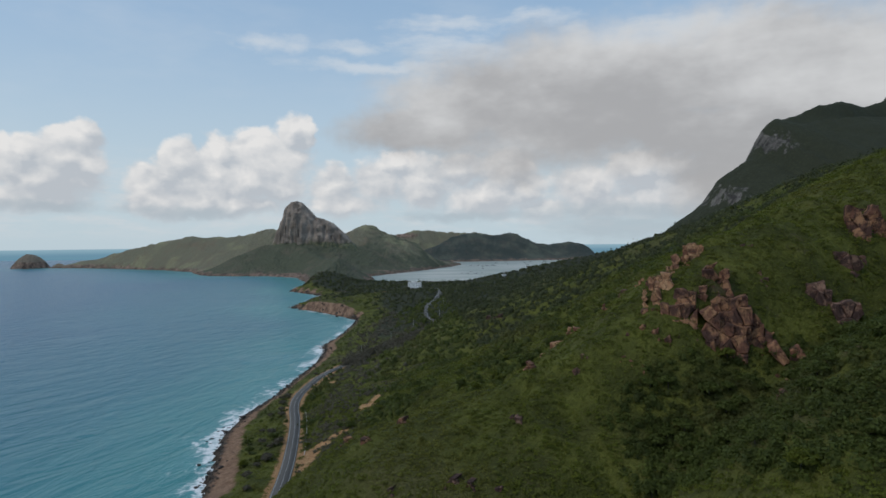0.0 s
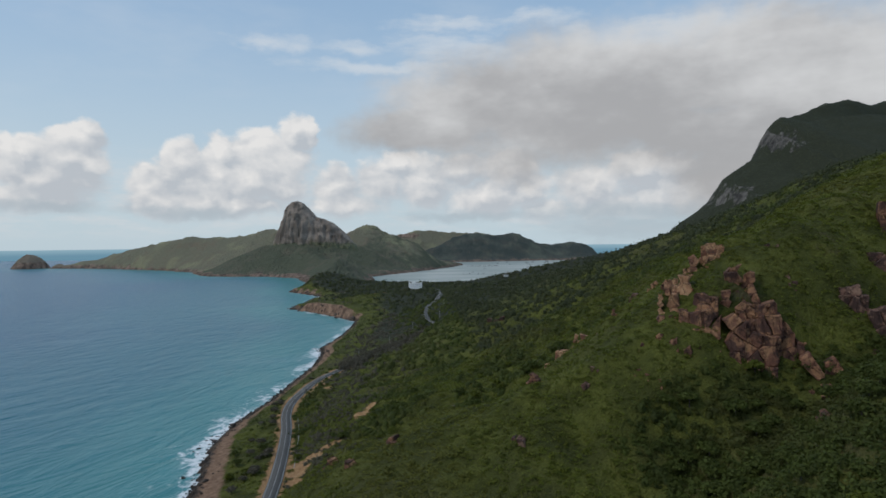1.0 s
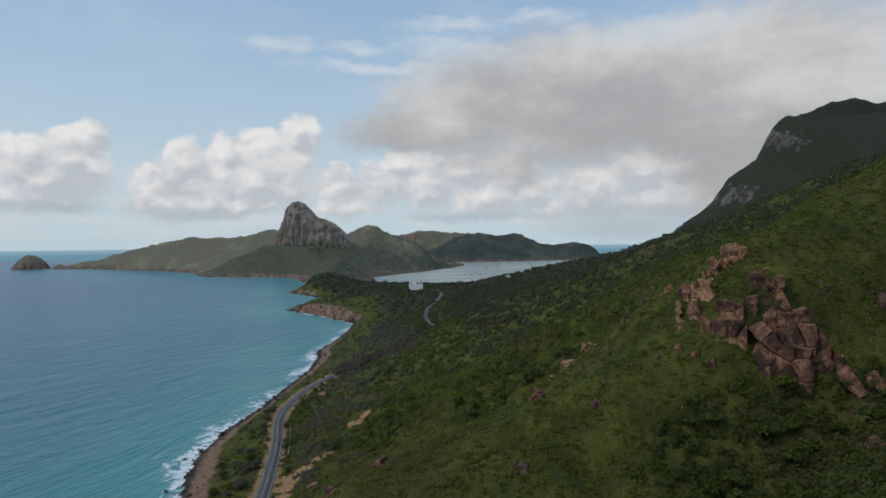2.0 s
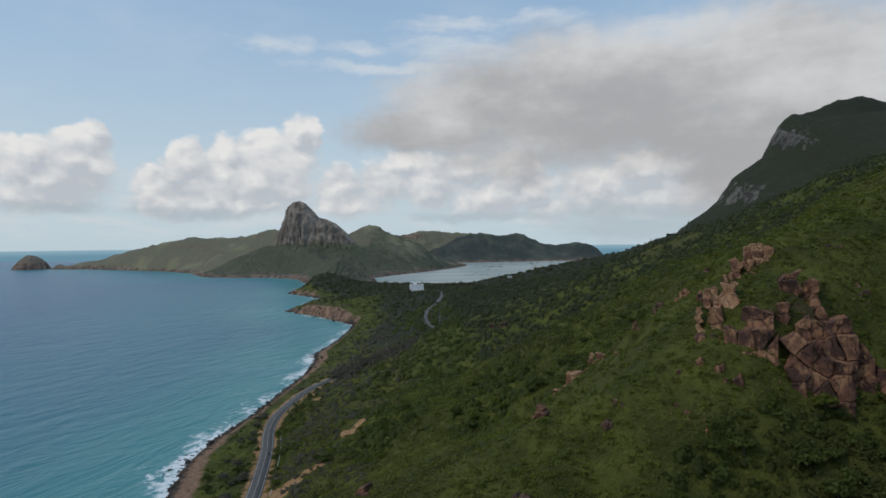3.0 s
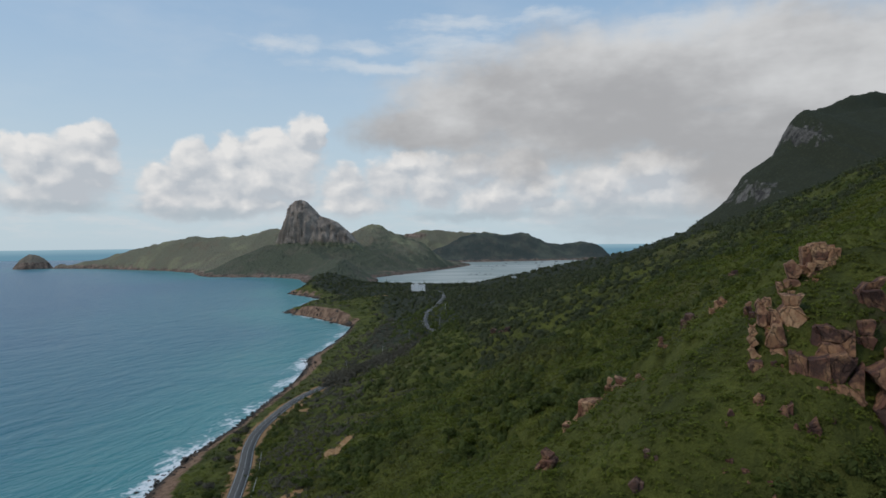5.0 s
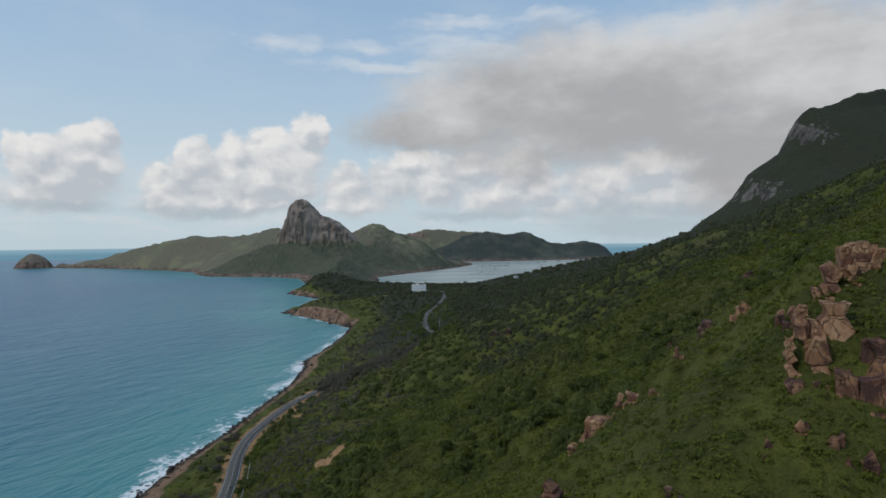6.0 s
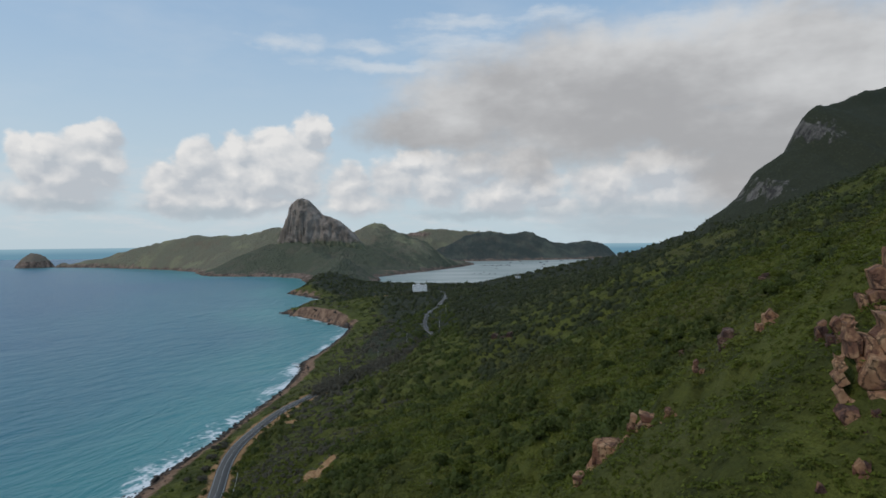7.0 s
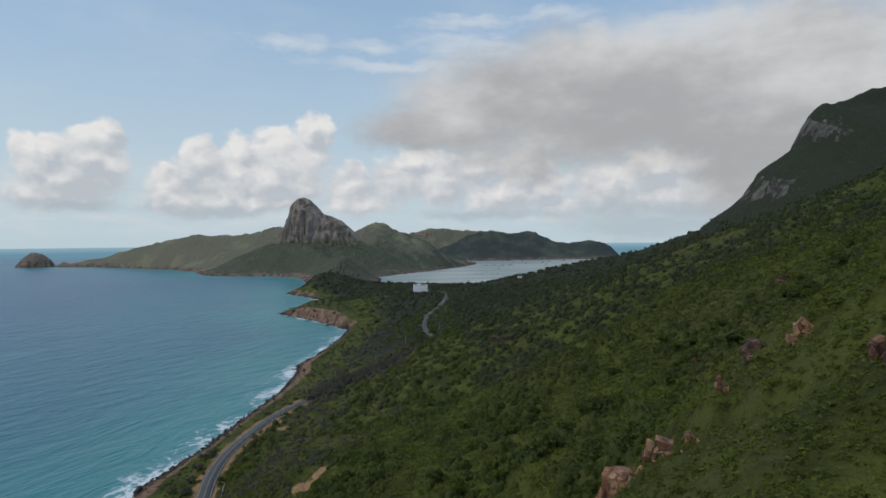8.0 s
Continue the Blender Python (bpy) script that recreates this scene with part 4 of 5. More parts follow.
outcrop("upright split granite pillars at the foot of the cliff", [(103.6, 170, 5.2, 92.3, 81.4), (109.5, 171, 4.0, 91.0, 83.0)], [(104.9, 166.8, 3.6, 2.4)], None, 3.0)
ROCK_SPOTS.append((103.0, 166.5, 4.5))
outcrop("low scattered tan stones in short grass", (), [(72.9, 190, 4.2, 2.3), (69.5, 184, 2.3, 2.2), (71.9, 180.5, 2.6, 2.4), (74.9, 178, 2.8, 3.0), (65.1, 184.2, 1.8, 1.5), (61.5, 178, 1.6, 0.8), (63.5, 176.5, 2.2, 0.9), (66, 174.5, 1.7, 0.7), (59, 174, 1.4, 0.8)])
outcrop("dark weathered rock face half hidden by scrub", [(127.5, 189, 8.7, 106.6, 100.2), (131.2, 181, 9.0, 102.0, 92.1)], (), M_DARK_ROCK)
outcrop("rust stained granite blocks jutting from the green slope", [(144.4, 199, 9.2, 116.2, 109.2)], [(153, 203.7, 4.1, 3.2)], M_DARK_ROCK)
outcrop("columns of reddish rock high on the slope", [(158.1, 212, 8.6, 131.5, 118.6), (166.5, 215, 8.0, 134.5, 122.5)])
outcrop("two small tan boulders among dark bushes", (), [(88.5, 143, 3.2, 2.0), (95, 157, 2, 1.6)])
outcrop("pair of pale upright stones on the slope", [(58.0, 226, 1.8, 89.0, 85.2), (60.8, 227, 3.4, 88.2, 84.0)], [(66.9, 232.4, 2.2, 1.5)], M_PALE_ROCK)
outcrop("blunt tan boulder with a smaller one beside it", [(53.4, 228, 5.9, 82.6, 77.6), (47.0, 222, 2.8, 80.2, 76.2)], (), M_PALE_ROCK)
outcrop("brown boulder standing out of low scrub", [(37.5, 197.5, 3.1, 81.6, 77.0)], [(40.2, 204, 1.6, 1.2)])
outcrop("dark brown stones sunk in the grass", (), [(29, 167.5, 3.0, 2.2), (27.8, 170.5, 1.9, 1.4), (48.4, 181, 2.7, 2.4), (51.5, 184.5, 2.0, 1.1)], M_DARK_ROCK)
outcrop("small weathered stones on the lower slope", (), [(-2.8, 190.1, 3.2, 1.9), (-13.4, 177.1, 2.6, 1.3), (-19.5, 190.5, 2.6, 1.6)])
outcrop("low dark rocks breaking through the turf", (), [(10.1, 150.4, 3.4, 1.5), (13.9, 147.9, 2.4, 1.2), (-4.8, 147.2, 2.0, 1.3), (20.4, 146.7, 2.4, 1.5)], M_DARK_ROCK)
outcrop("pinkish ledge of rock across the slope", (), [(91.2, 241.0, 4.4, 3.2), (88.6, 240.0, 2.2, 1.6)], M_PALE_ROCK)
outcrop("dark rock half covered with bushes", (), [(86.4, 248.6, 5.6, 2.4), (108, 326, 2.7, 2.4)], M_DARK_ROCK)
outcrop("single pale upright stone in the scrub", (), [(75.1, 238.9, 2.0, 2.6)], M_PALE_ROCK)
outcrop("pair of narrow reddish pillars by the stacked boulders", [(82.4, 207, 2.5, 109.0, 104.4), (80.7, 208, 2.0, 107.0, 104.0)], [(79.3, 204, 2.0, 1.4)])
outcrop("dark reddish rocks in the middle of the woods", (), [(70.5, 557.6, 6.5, 4.5), (79.5, 544.6, 6.0, 3.5), (74.9, 549.1, 4.0, 3)], M_DARK_ROCK)
outcrop("small dark stones near the top of the spur", (), [(113.2, 207, 3.4, 1.5), (112.3, 195.2, 2, 1.4), (113.4, 194, 2.8, 1.9), (125.4, 178, 2, 1.4), (149.8, 349.5, 5.0, 2.4)], M_DARK_ROCK)


def shore_rocks():
    """Dark boulders at the water's edge, the larger ones singly."""
    rng = np.random.default_rng(21)
    line = smooth_line([c for c in COAST if 280 <= c[1] <= 1260], 2.0)
    # larger rocks, in knots as the surf has left them
    knots = [(-118, 392, 9), (-116, 412, 9), (-113, 436, 8), (-109, 462, 8), (-103, 500, 6), (-100, 522, 6), (-98, 728, 9), (-99, 742, 9), (-86, 812, 6), (-84, 700, 4), (-215, 1186, 10), (-190, 1160, 8), (-112, 352, 7), (-103, 322, 6), (-150, 1104, 9), (-186, 1150, 9), (-112, 1046, 7), (-84, 996, 6), (-240, 1518, 6), (-270, 1566, 8)]
    for kx, ky, count in knots:
        for _ in range(count):
            x, y = kx + rng.normal() * 3.6 - 1.0, ky + rng.normal() * 7
            s = rng.uniform(0.8, 2.4) * (1.0 if ky < 900 else 1.7)
            v, faces = block_shape(s * 1.3, s, s * 0.9, int(rng.integers(1e6)), 6, 5)
            z = max(float(land(np.array([x]), np.array([y]))[0]), -0.7) + 0.15 * s
            ob = mesh_object("shore_boulder", v + (x, y, z), faces, M_SHORE_ROCK, smooth=False)
            tagged(ob, "dark wet boulder at the edge of the surf", "boulder", "boulders along the shore")
    verts, faces_all, n = [], [], 0
    for _ in range(1500):
        p = line[rng.integers(len(line))]
        x, y = p[0] + abs(rng.normal()) * 5 - 3.0, p[1] + rng.normal() * 2
        s = rng.uniform(0.3, 1.25)
        v, faces = block_shape(s * 1.3, s, s * 0.8, int(rng.integers(1e6)), 4, 3)
        z = max(float(land(np.array([x]), np.array([y]))[0]), -0.3)
        verts.append(v + (x, y, z + 0.1 * s)), faces_all.append(faces + n)
        n += len(v)
    ob = mesh_object("shingle", np.vstack(verts), np.vstack(faces_all), M_SHORE_ROCK, smooth=False)
    tagged(ob, "band of dark stones along the waterline", "stones", kind="stuff")


shore_rocks()
# ---- plants ----
PLANT_RNG = np.random.default_rng(11)


def leafy(name, x, y, z, r, tall, leaves, size, mat, tone, label, seed, spread_up=0.35, core=1.0):
    """Many plants as one mesh: each a heap of small leaf sprays on an uneven dome."""
    rng = np.random.default_rng(seed)
    k = np.repeat(np.arange(len(x)), leaves)
    n = len(k)
    a, u = rng.uniform(0, 6.2832, n), rng.uniform(-0.1, 1, n)
    ring = np.sqrt(np.clip(1 - u * u, 0, 1))
    # uneven outline: each plant swells and shrinks round its axis
    ph = rng.uniform(0, 6.2832, (len(x), 3))
    swell = 1 + 0.22 * np.sin(2 * a + ph[k, 0]) + 0.16 * np.sin(3 * a + 4 * u + ph[k, 1]) + 0.12 * np.sin(5 * a - 3 * u + ph[k, 2])
    depth = rng.uniform(0.62, 1.04, n) * swell
    out = np.stack([ring * np.cos(a), ring * np.sin(a), u], 1)
    cen = np.stack([x[k], y[k], z[k]], 1) + out * np.stack([r[k] * depth, r[k] * depth, tall[k] * depth], 1)
    nrm = out + rng.normal(0, 0.55, (n, 3)) + (0, 0, spread_up)
    nrm /= np.linalg.norm(nrm, axis=1, keepdims=True)
    side = np.cross(nrm, rng.normal(0, 1, (n, 3)))
    side /= np.linalg.norm(side, axis=1, keepdims=True) + 1e-9
    up = np.cross(nrm, side)
    s = (size[k] * rng.uniform(0.6, 1.35, n))[:, None]
    w = rng.uniform(0.5, 0.9, n)[:, None]
    corners = np.stack([cen - side * s * w * 0.6 - up * s * 0.5, cen + side * s * w * 0.6 - up * s * 0.35, cen + up * s * 0.75 + side * s * rng.uniform(-0.3, 0.3, (n, 1))], 1).reshape(-1, 3)
    # the dense inside of each plant: a low five sided dome
    m = len(x)
    r, tall = r * core, tall * core
    ang = np.arange(5) * 1.2566 + ph[:, :1]
    bump = rng.uniform(0.7, 1.1, (m, 10))
    low = np.stack([x[:, None] + r[:, None] * 0.62 * bump[:, :5] * np.cos(ang), y[:, None] + r[:, None] * 0.62 * bump[:, :5] * np.sin(ang), np.repeat(z[:, None] - 0.35 * tall[:, None], 5, 1)], -1)
    mid = np.stack([x[:, None] + r[:, None] * 0.5 * bump[:, 5:] * np.cos(ang + 0.6), y[:, None] + r[:, None] * 0.5 * bump[:, 5:] * np.sin(ang + 0.6), z[:, None] + tall[:, None] * 0.42 * bump[:, :5]], -1)
    tip = np.stack([x, y, z + 0.62 * tall], -1)[:, None]
    dome = np.concatenate([low, mid, tip], 1).reshape(-1, 3)
    ring5 = np.arange(5)
    tri = np.concatenate([np.stack([ring5, (ring5 + 1) % 5, ring5 + 5], 1), np.stack([(ring5 + 1) % 5, (ring5 + 1) % 5 + 5, ring5 + 5], 1), np.stack([ring5 + 5, (ring5 + 1) % 5 + 5, np.full(5, 10)], 1)])
    tris = (np.arange(m) * 11)[:, None, None] + tri[None] + 3 * n
    if not core:
        dome, tris, m = dome[:0], tris[:0], 0
    ob = mesh_object(name, np.vstack([corners, dome]), np.vstack([np.arange(3 * n).reshape(-1, 3), tris.reshape(-1, 3)]), mat, smooth=False)
    soft = np.zeros(len(ob.data.polygons), bool)
    soft[n:] = True
    ob.data.polygons.foreach_set("use_smooth", soft)
    note(ob, "tone", np.concatenate([np.repeat(tone[k], 3), np.repeat(tone[:m], 11)]))
    return tagged(ob, label, "plants", kind="stuff")


def scatter(count, near, far, low, high, power, rng):
    """Places over a fan of the hillside, thinning with distance."""
    t = rng.uniform(0, 1, count)
    rad = (near ** (2 - power) + t * (far ** (2 - power) - near ** (2 - power))) ** (1 / (2 - power))
    az = np.radians(rng.uniform(low, high, count))
    return 12 + rad * np.sin(az), 62 + rad * np.cos(az), rad


def cover(x, y):
    """What grows at a place: shares of woods and of grey brush, 0 to 1, and whether anything does."""
    d = shore(x, y, MAINLAND)
    z = land(x, y)
    way = road_distance(x, y)
    gully = np.exp(-((along(x, y, GULLY)[0] / 52) ** 2)) * 2.1 * np.clip((x - 50 + 0.25 * (y - 150)) / 14, 0, 1) * np.clip((180 + 0.12 * (x - 95) - y) / 9, 0, 1)
    wood = 0.30 + 0.75 * lumps(x, y, 120, 12) + 0.45 * lumps(x, y, 38, 14) + gully + 0.26 * np.clip((y - 290) / 50, 0, 1) + 0.42 * np.clip((y - 340) / 200, 0, 1) + 1.2 * np.clip((y - 600) / 130, 0, 1) * np.clip((x - 50) / 60, 0, 1)
    wood = wood - 0.75 * np.exp(-((along(x, y, SPUR)[0] / 44) ** 2)) - 0.45 * np.clip((60 - x) / 16, 0, 1) * np.clip((330 - y) / 60, 0, 1)
    far, share = along(x, y, HOLLOW)
    wood = wood + 0.75 * share * np.exp(-((far / 14) ** 2)) - 0.4 * np.exp(-((along(x, y, RIB)[0] / 12) ** 2))
    wood = wood - 1.2 * np.clip((-45 - x) / 30, 0, 1) * np.clip((y - 900) / 60, 0, 1) * np.clip((1320 - y) / 60, 0, 1)
    brush = 0.15 + 0.9 * lumps(x, y, 80, 17) + 1.1 * np.exp(-(((d - 48) / 26) ** 2)) * np.clip((y - 280) / 40, 0, 1) - 0.6 * np.clip((d - 90) / 60, 0, 1)
    brush = brush - 0.75 * np.clip((-52 - x) / 8, 0, 1) * (y < 560)
    brush = brush + 0.8 * np.exp(-(((x + 30) / 24) ** 2 + ((y - 430) / 60) ** 2)) + 0.9 * np.exp(-(((x + 25) / 45) ** 2 + ((y - 690) / 90) ** 2))
    brush = brush - 0.55 * np.clip((y - 860) / 80, 0, 1)
    wide = np.interp(y, [200, 300, 400, 470, 560, 640, 700, 745, 800, 900, 2400], [15, 15, 12, 8, 8, 10, 14, 12, 8, 8, 8])
    free = (d > wide + 1.0) & (way > np.where(y > 574, 2.3, 4.6)) & (z > 1.5)
    free &= (bluff_share(x, y) < 0.4) | (d > 15)
    west = x < np.interp(y, [q[1] for q in ROAD], [q[0] for q in ROAD])
    free &= ~(west & (y < 570) & (lumps(x, y, 7, 31) < 0.12))
    free &= ~((z > 165) & (y > 1000))
    free &= ((x - 17) / 17) ** 2 + ((y - 1338) / 14) ** 2 > 1
    for sx, sy, r in SLIPS:
        free &= (x - sx) ** 2 + (y - sy) ** 2 > (r * 0.85) ** 2
    for sx, sy, r in ROCK_SPOTS:
        if r > 1.2:
            free &= (x - sx) ** 2 + (y - sy) ** 2 > (r * 0.8) ** 2
    return wood, brush, free, z, d


def plant_all():
    rng = PLANT_RNG
    bands = [  # count, near, far, thinning, leaves, size of plants, size of leaves
        (11000, 40, 190, 0.6, 34, 0.72, 0.33),
        (20000, 190, 430, 0.6, 24, 1.15, 0.50),
        (17000, 430, 900, 0.7, 16, 2.0, 0.88),
        (15000, 900, 1750, 0.6, 9, 3.1, 1.45),
    ]
    for b, (count, near, far, power, leaves, scale, leaf) in enumerate(bands):
        x, y, rad = scatter(count, near, far, -40, 70 if near < 100 else 56, power, rng)
        wood, brush, free, z, d = cover(x, y)
        pick = rng.uniform(-0.25, 0.25, count)
        is_brush = free & (brush + pick > 0.72)
        is_wood = free & ~is_brush & (wood + pick > 0.62)
        is_shrub = free & ~is_brush & ~is_wood
        # the open crest of the spur carries grass and few shrubs
        is_shrub &= rng.uniform(0, 1, count) > 0.35 * np.exp(-((along(x, y, SPUR)[0] / 40) ** 2))
        # beyond this line the woods take leaf colours darkened for cloud shade
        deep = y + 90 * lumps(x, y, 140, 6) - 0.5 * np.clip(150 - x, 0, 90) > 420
        for what, mask, mat, tall, label, name in (
            (0, is_shrub, M_SHRUB if b < 2 else M_GREEN, 0.5, "bright green shrubs and coarse grass on the slope", "shrubs"),
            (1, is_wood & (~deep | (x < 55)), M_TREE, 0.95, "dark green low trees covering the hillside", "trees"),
            (3, is_wood & deep & (x >= 55), M_SHADED_FOREST, 0.9, "mountain forest below the cliffs, coloured as in cloud shade", "forest"),
            (2, is_brush, M_DRY, 0.75, "grey brown leafless brush near the shore", "brush"),
        ):
            if mask.sum() < 3:
                continue
            k = np.nonzero(mask)[0]
            grow = np.clip((d[k] - 8) / 30, 0.45, 1)
            r = scale * rng.lognormal(0, 0.32, len(k)) * ((1.9, 1.5, 1.35, 1.35)[b] if what in (1, 3) else 1.0) * grow
            r = np.where((y[k] > 570) & (y[k] < 705) & (np.abs(road_distance(x[k], y[k])) < 9), np.maximum(r, 3.2), r)
            h = r * tall * rng.uniform(0.7, 1.3, len(k))
            tone = np.clip(0.45 + 0.35 * lumps(x[k], y[k], 60, 20) + rng.normal(0, 0.2, len(k)), 0, 1)
            r, h = r * np.where(z[k] > 190, 0.8, 1.0), h * np.where(z[k] > 190, 0.65, 1.0)
            leafy(name, x[k], y[k], z[k] + 0.12 * h, r, h, leaves + (30 if b == 0 and what == 1 else 0), np.full(len(k), leaf) * np.sqrt(r / scale), (M_SHADED_FOREST if b == 3 else mat) if what == 1 else mat, tone, label, 100 + b * 10 + what, 0.6 if what == 0 else 0.5, 0.0 if what == 0 and b < 2 else (0.8 if b == 0 else 1.0))
    # the rest of the slope, under and behind the flight
    x, y = rng.uniform(-150, 330, 9000), rng.uniform(-140, 190, 9000)
    off = np.degrees(np.arctan2(x - 12, y - 62))
    wood, brush, free, z, d = cover(x, y)
    k = np.nonzero(free & ((np.hypot(x - 12, y - 62) < 40) | (off < -40) | (off > 66)))[0]
    r = 1.7 * rng.lognormal(0, 0.3, len(k))
    leafy("shrubs", x[k], y[k], z[k] + 0.1 * r, r, r * 0.7, 16, np.full(len(k), 0.8), M_SHRUB, np.clip(rng.normal(0.4, 0.25, len(k)), 0, 1), "green shrubs and low trees on the slope", 91)
    # thicket that closes over the road where it leaves the shore
    line = smooth_line([q for q in ROAD if 560 <= q[1] <= 740], 1.0)
    p = line[rng.integers(12, len(line) - 14, 520)] + rng.normal(0, 5.0, (520, 2))
    r = rng.uniform(2.0, 3.4, 520)
    leafy("thicket", p[:, 0], p[:, 1], land(p[:, 0], p[:, 1]) + 1.0, r, r * 1.15, 34, np.full(520, 0.75), M_DRY, np.clip(rng.normal(0.4, 0.2, 520), 0, 1), "grey brown thicket closing over the road", 55)
    # short grass tufts that cover the bare slope close by
    x, y, rad = scatter(78000, 40, 400, -40, 66, 0.6, rng)
    wood, brush, free, z, d = cover(x, y)
    k = np.nonzero(free & (wood < 0.85))[0]
    r = rng.uniform(0.4, 0.85, len(k)) * (0.7 + rad[k] / 280)
    leafy("grass", x[k], y[k], z[k], r, r * 0.5, 6, np.full(len(k), 0.36) * (0.7 + rad[k] / 280), M_SHRUB, np.clip(rng.normal(0.5, 0.25, len(k)), 0, 1), "coarse green grass tufts on the slope", 77, 1.1, 0.0)


plant_all()


def limb(bm, a, b, ra, rb, sides=5):
    """A tapered round piece from a to b."""
    a, b = Vector(a), Vector(b)
    q = (b - a).to_track_quat("Z", "Y").to_matrix()
    rings = []
    for p, r in ((a, ra), (b, rb)):
        rings.append([bm.verts.new(p + q @ Vector((r * math.cos(6.2832 * i / sides), r * math.sin(6.2832 * i / sides), 0))) for i in range(sides)])
    for i in range(sides):
        bm.faces.new((rings[0][i], rings[0][(i + 1) % sides], rings[1][(i + 1) % sides], rings[1][i]))


def tree_model(seed, height, wide, mat, label, category, sprays=90):
    """A low tree: tapered trunk, forked limbs and a crown of leaf sprays in several uneven clumps."""
    rng = np.random.default_rng(seed)
    tree = new(category)
    bm = bmesh.new()
    fork = Vector((rng.normal(0, 0.1), rng.normal(0, 0.1), height * 0.38))
    limb(bm, (0, 0, -0.5), fork, 0.05 * height, 0.034 * height, 7)
    tips = []
    for i in range(6):
        a = i * 1.047 + rng.uniform(-0.4, 0.4)
        tip = Vector((math.cos(a) * wide * rng.uniform(0.35, 0.62), math.sin(a) * wide * rng.uniform(0.35, 0.62), height * rng.uniform(0.55, 0.82)))
        limb(bm, fork, tip, 0.024 * height, 0.008 * height)
        tips.append(tip)
    tips.append(Vector((0, 0, height * 0.85)))
    me = bpy.data.meshes.new("trunk")
    bm.to_mesh(me)
    bm.free()
    me.materials.append(M_BARK)
    new("trunk", me).parent = tree
    t = np.array([tuple(p) for p in tips])
    r = wide * rng.uniform(0.36, 0.55, len(t))
    crown = leafy("crown", t[:, 0], t[:, 1], t[:, 2] - 0.2 * r, r, r * 0.75, sprays, np.full(len(t), 0.21 * wide), mat, np.clip(rng.normal(0.5, 0.15, len(t)), 0, 1), "", seed + 1, 0.35, 0.62)
    for key in ("kind", "category", "label"):
        if key in crown:
            del crown[key]
    crown.parent = tree
    return tagged(tree, label, category, "trees on the hillside" if category == "tree" else "bushes by the road")


def plant_trees():
    rng = np.random.default_rng(5)
    kinds = [tree_model(41, 3.3, 2.6, M_TREE, "low dark green tree on the hillside", "tree"), tree_model(43, 2.9, 2.9, M_TREE, "spreading dark green tree in the gully", "tree"),
             tree_model(47, 3.0, 2.2, M_SHRUB, "bright green young tree on the slope", "tree"), tree_model(53, 2.6, 2.4, M_DRY, "grey green bush on the meadow by the road", "bush")]
    made = [0, 0, 0, 0]

    def set_out(kind, x, y):
        s = rng.uniform(0.75, 1.25)
        z = float(land(np.array([x]), np.array([y]))[0])
        m = pose(x, y, z, rng.uniform(-4, 4), rng.uniform(-4, 4), rng.uniform(0, 360))
        thing = kinds[kind]
        if made[kind]:
            thing = copy_thing(thing, m)
        thing.matrix_basis = m @ Matrix.Scale(s, 4)
        made[kind] += 1

    x, y, _ = scatter(2600, 45, 330, -36, 60, 0.5, rng)
    wood, brush, free, z, d = cover(x, y)
    picked = np.nonzero(free & (wood > 0.55))[0]
    for i in picked[:210]:
        set_out(0 if wood[i] > 0.95 else (1 if i % 3 else 2), float(x[i]), float(y[i]))
    # bushes on the strip between the road and the beach
    for i in range(26):
        y0 = rng.uniform(290, 545)
        road_x = float(np.interp(y0, [p[1] for p in ROAD], [p[0] for p in ROAD]))
        x0 = road_x - rng.uniform(6.5, 24 if y0 < 440 else 11)
        if float(shore(np.array([x0]), np.array([y0]), MAINLAND)[0]) > 17:
            set_out(3, x0, y0)


plant_trees()
# ---- road, house, boats ----
def box(bm, x, y, z, sx, sy, sz, turn=0.0):
    m = Matrix.Translation((x, y, z)) @ Matrix.Rotation(turn, 4, "Z") @ Matrix.Diagonal((sx, sy, sz, 1))
    bmesh.ops.create_cube(bm, size=1.0, matrix=m)


def solid(name, bm, mat, parent=None, label="", bevel=0.0):
    if bevel:
        bmesh.ops.bevel(bm, geom=bm.edges[:], offset=bevel, segments=1, affect="EDGES")
    me = bpy.data.meshes.new(name)
    bm.to_mesh(me)
    bm.free()
    me.materials.append(mat)
    ob = new(name, me)
    ob.parent = parent
    return tagged(ob, label)


def ribbon(name, line, left, right, lift, mat, thick=0.0, parent=None):
    """A strip along a line of places, between two distances to its right."""
    t = np.gradient(line, axis=0)
    t /= np.linalg.norm(t, axis=1, keepdims=True)
    side = np.stack([t[:, 1], -t[:, 0]], 1)
    z = np.interp(line[:, 1], *ROAD_Z) + lift
    rows = []
    for off, down in ((left, thick), (left, 0), (right, 0), (right, thick)) if thick else ((left, 0), (right, 0)):
        rows.append(np.column_stack([line + side * off, z - down]))
    v = np.stack(rows, 1)
    m, k = v.shape[0], v.shape[1]
    i = np.arange(m * k).reshape(m, k)
    faces = np.stack([i[:-1, :-1], i[:-1, 1:], i[1:, 1:], i[1:, :-1]], -1).reshape(-1, 4)[:, ::-1]
    return mesh_object(name, v.reshape(-1, 3), faces, mat, parent)


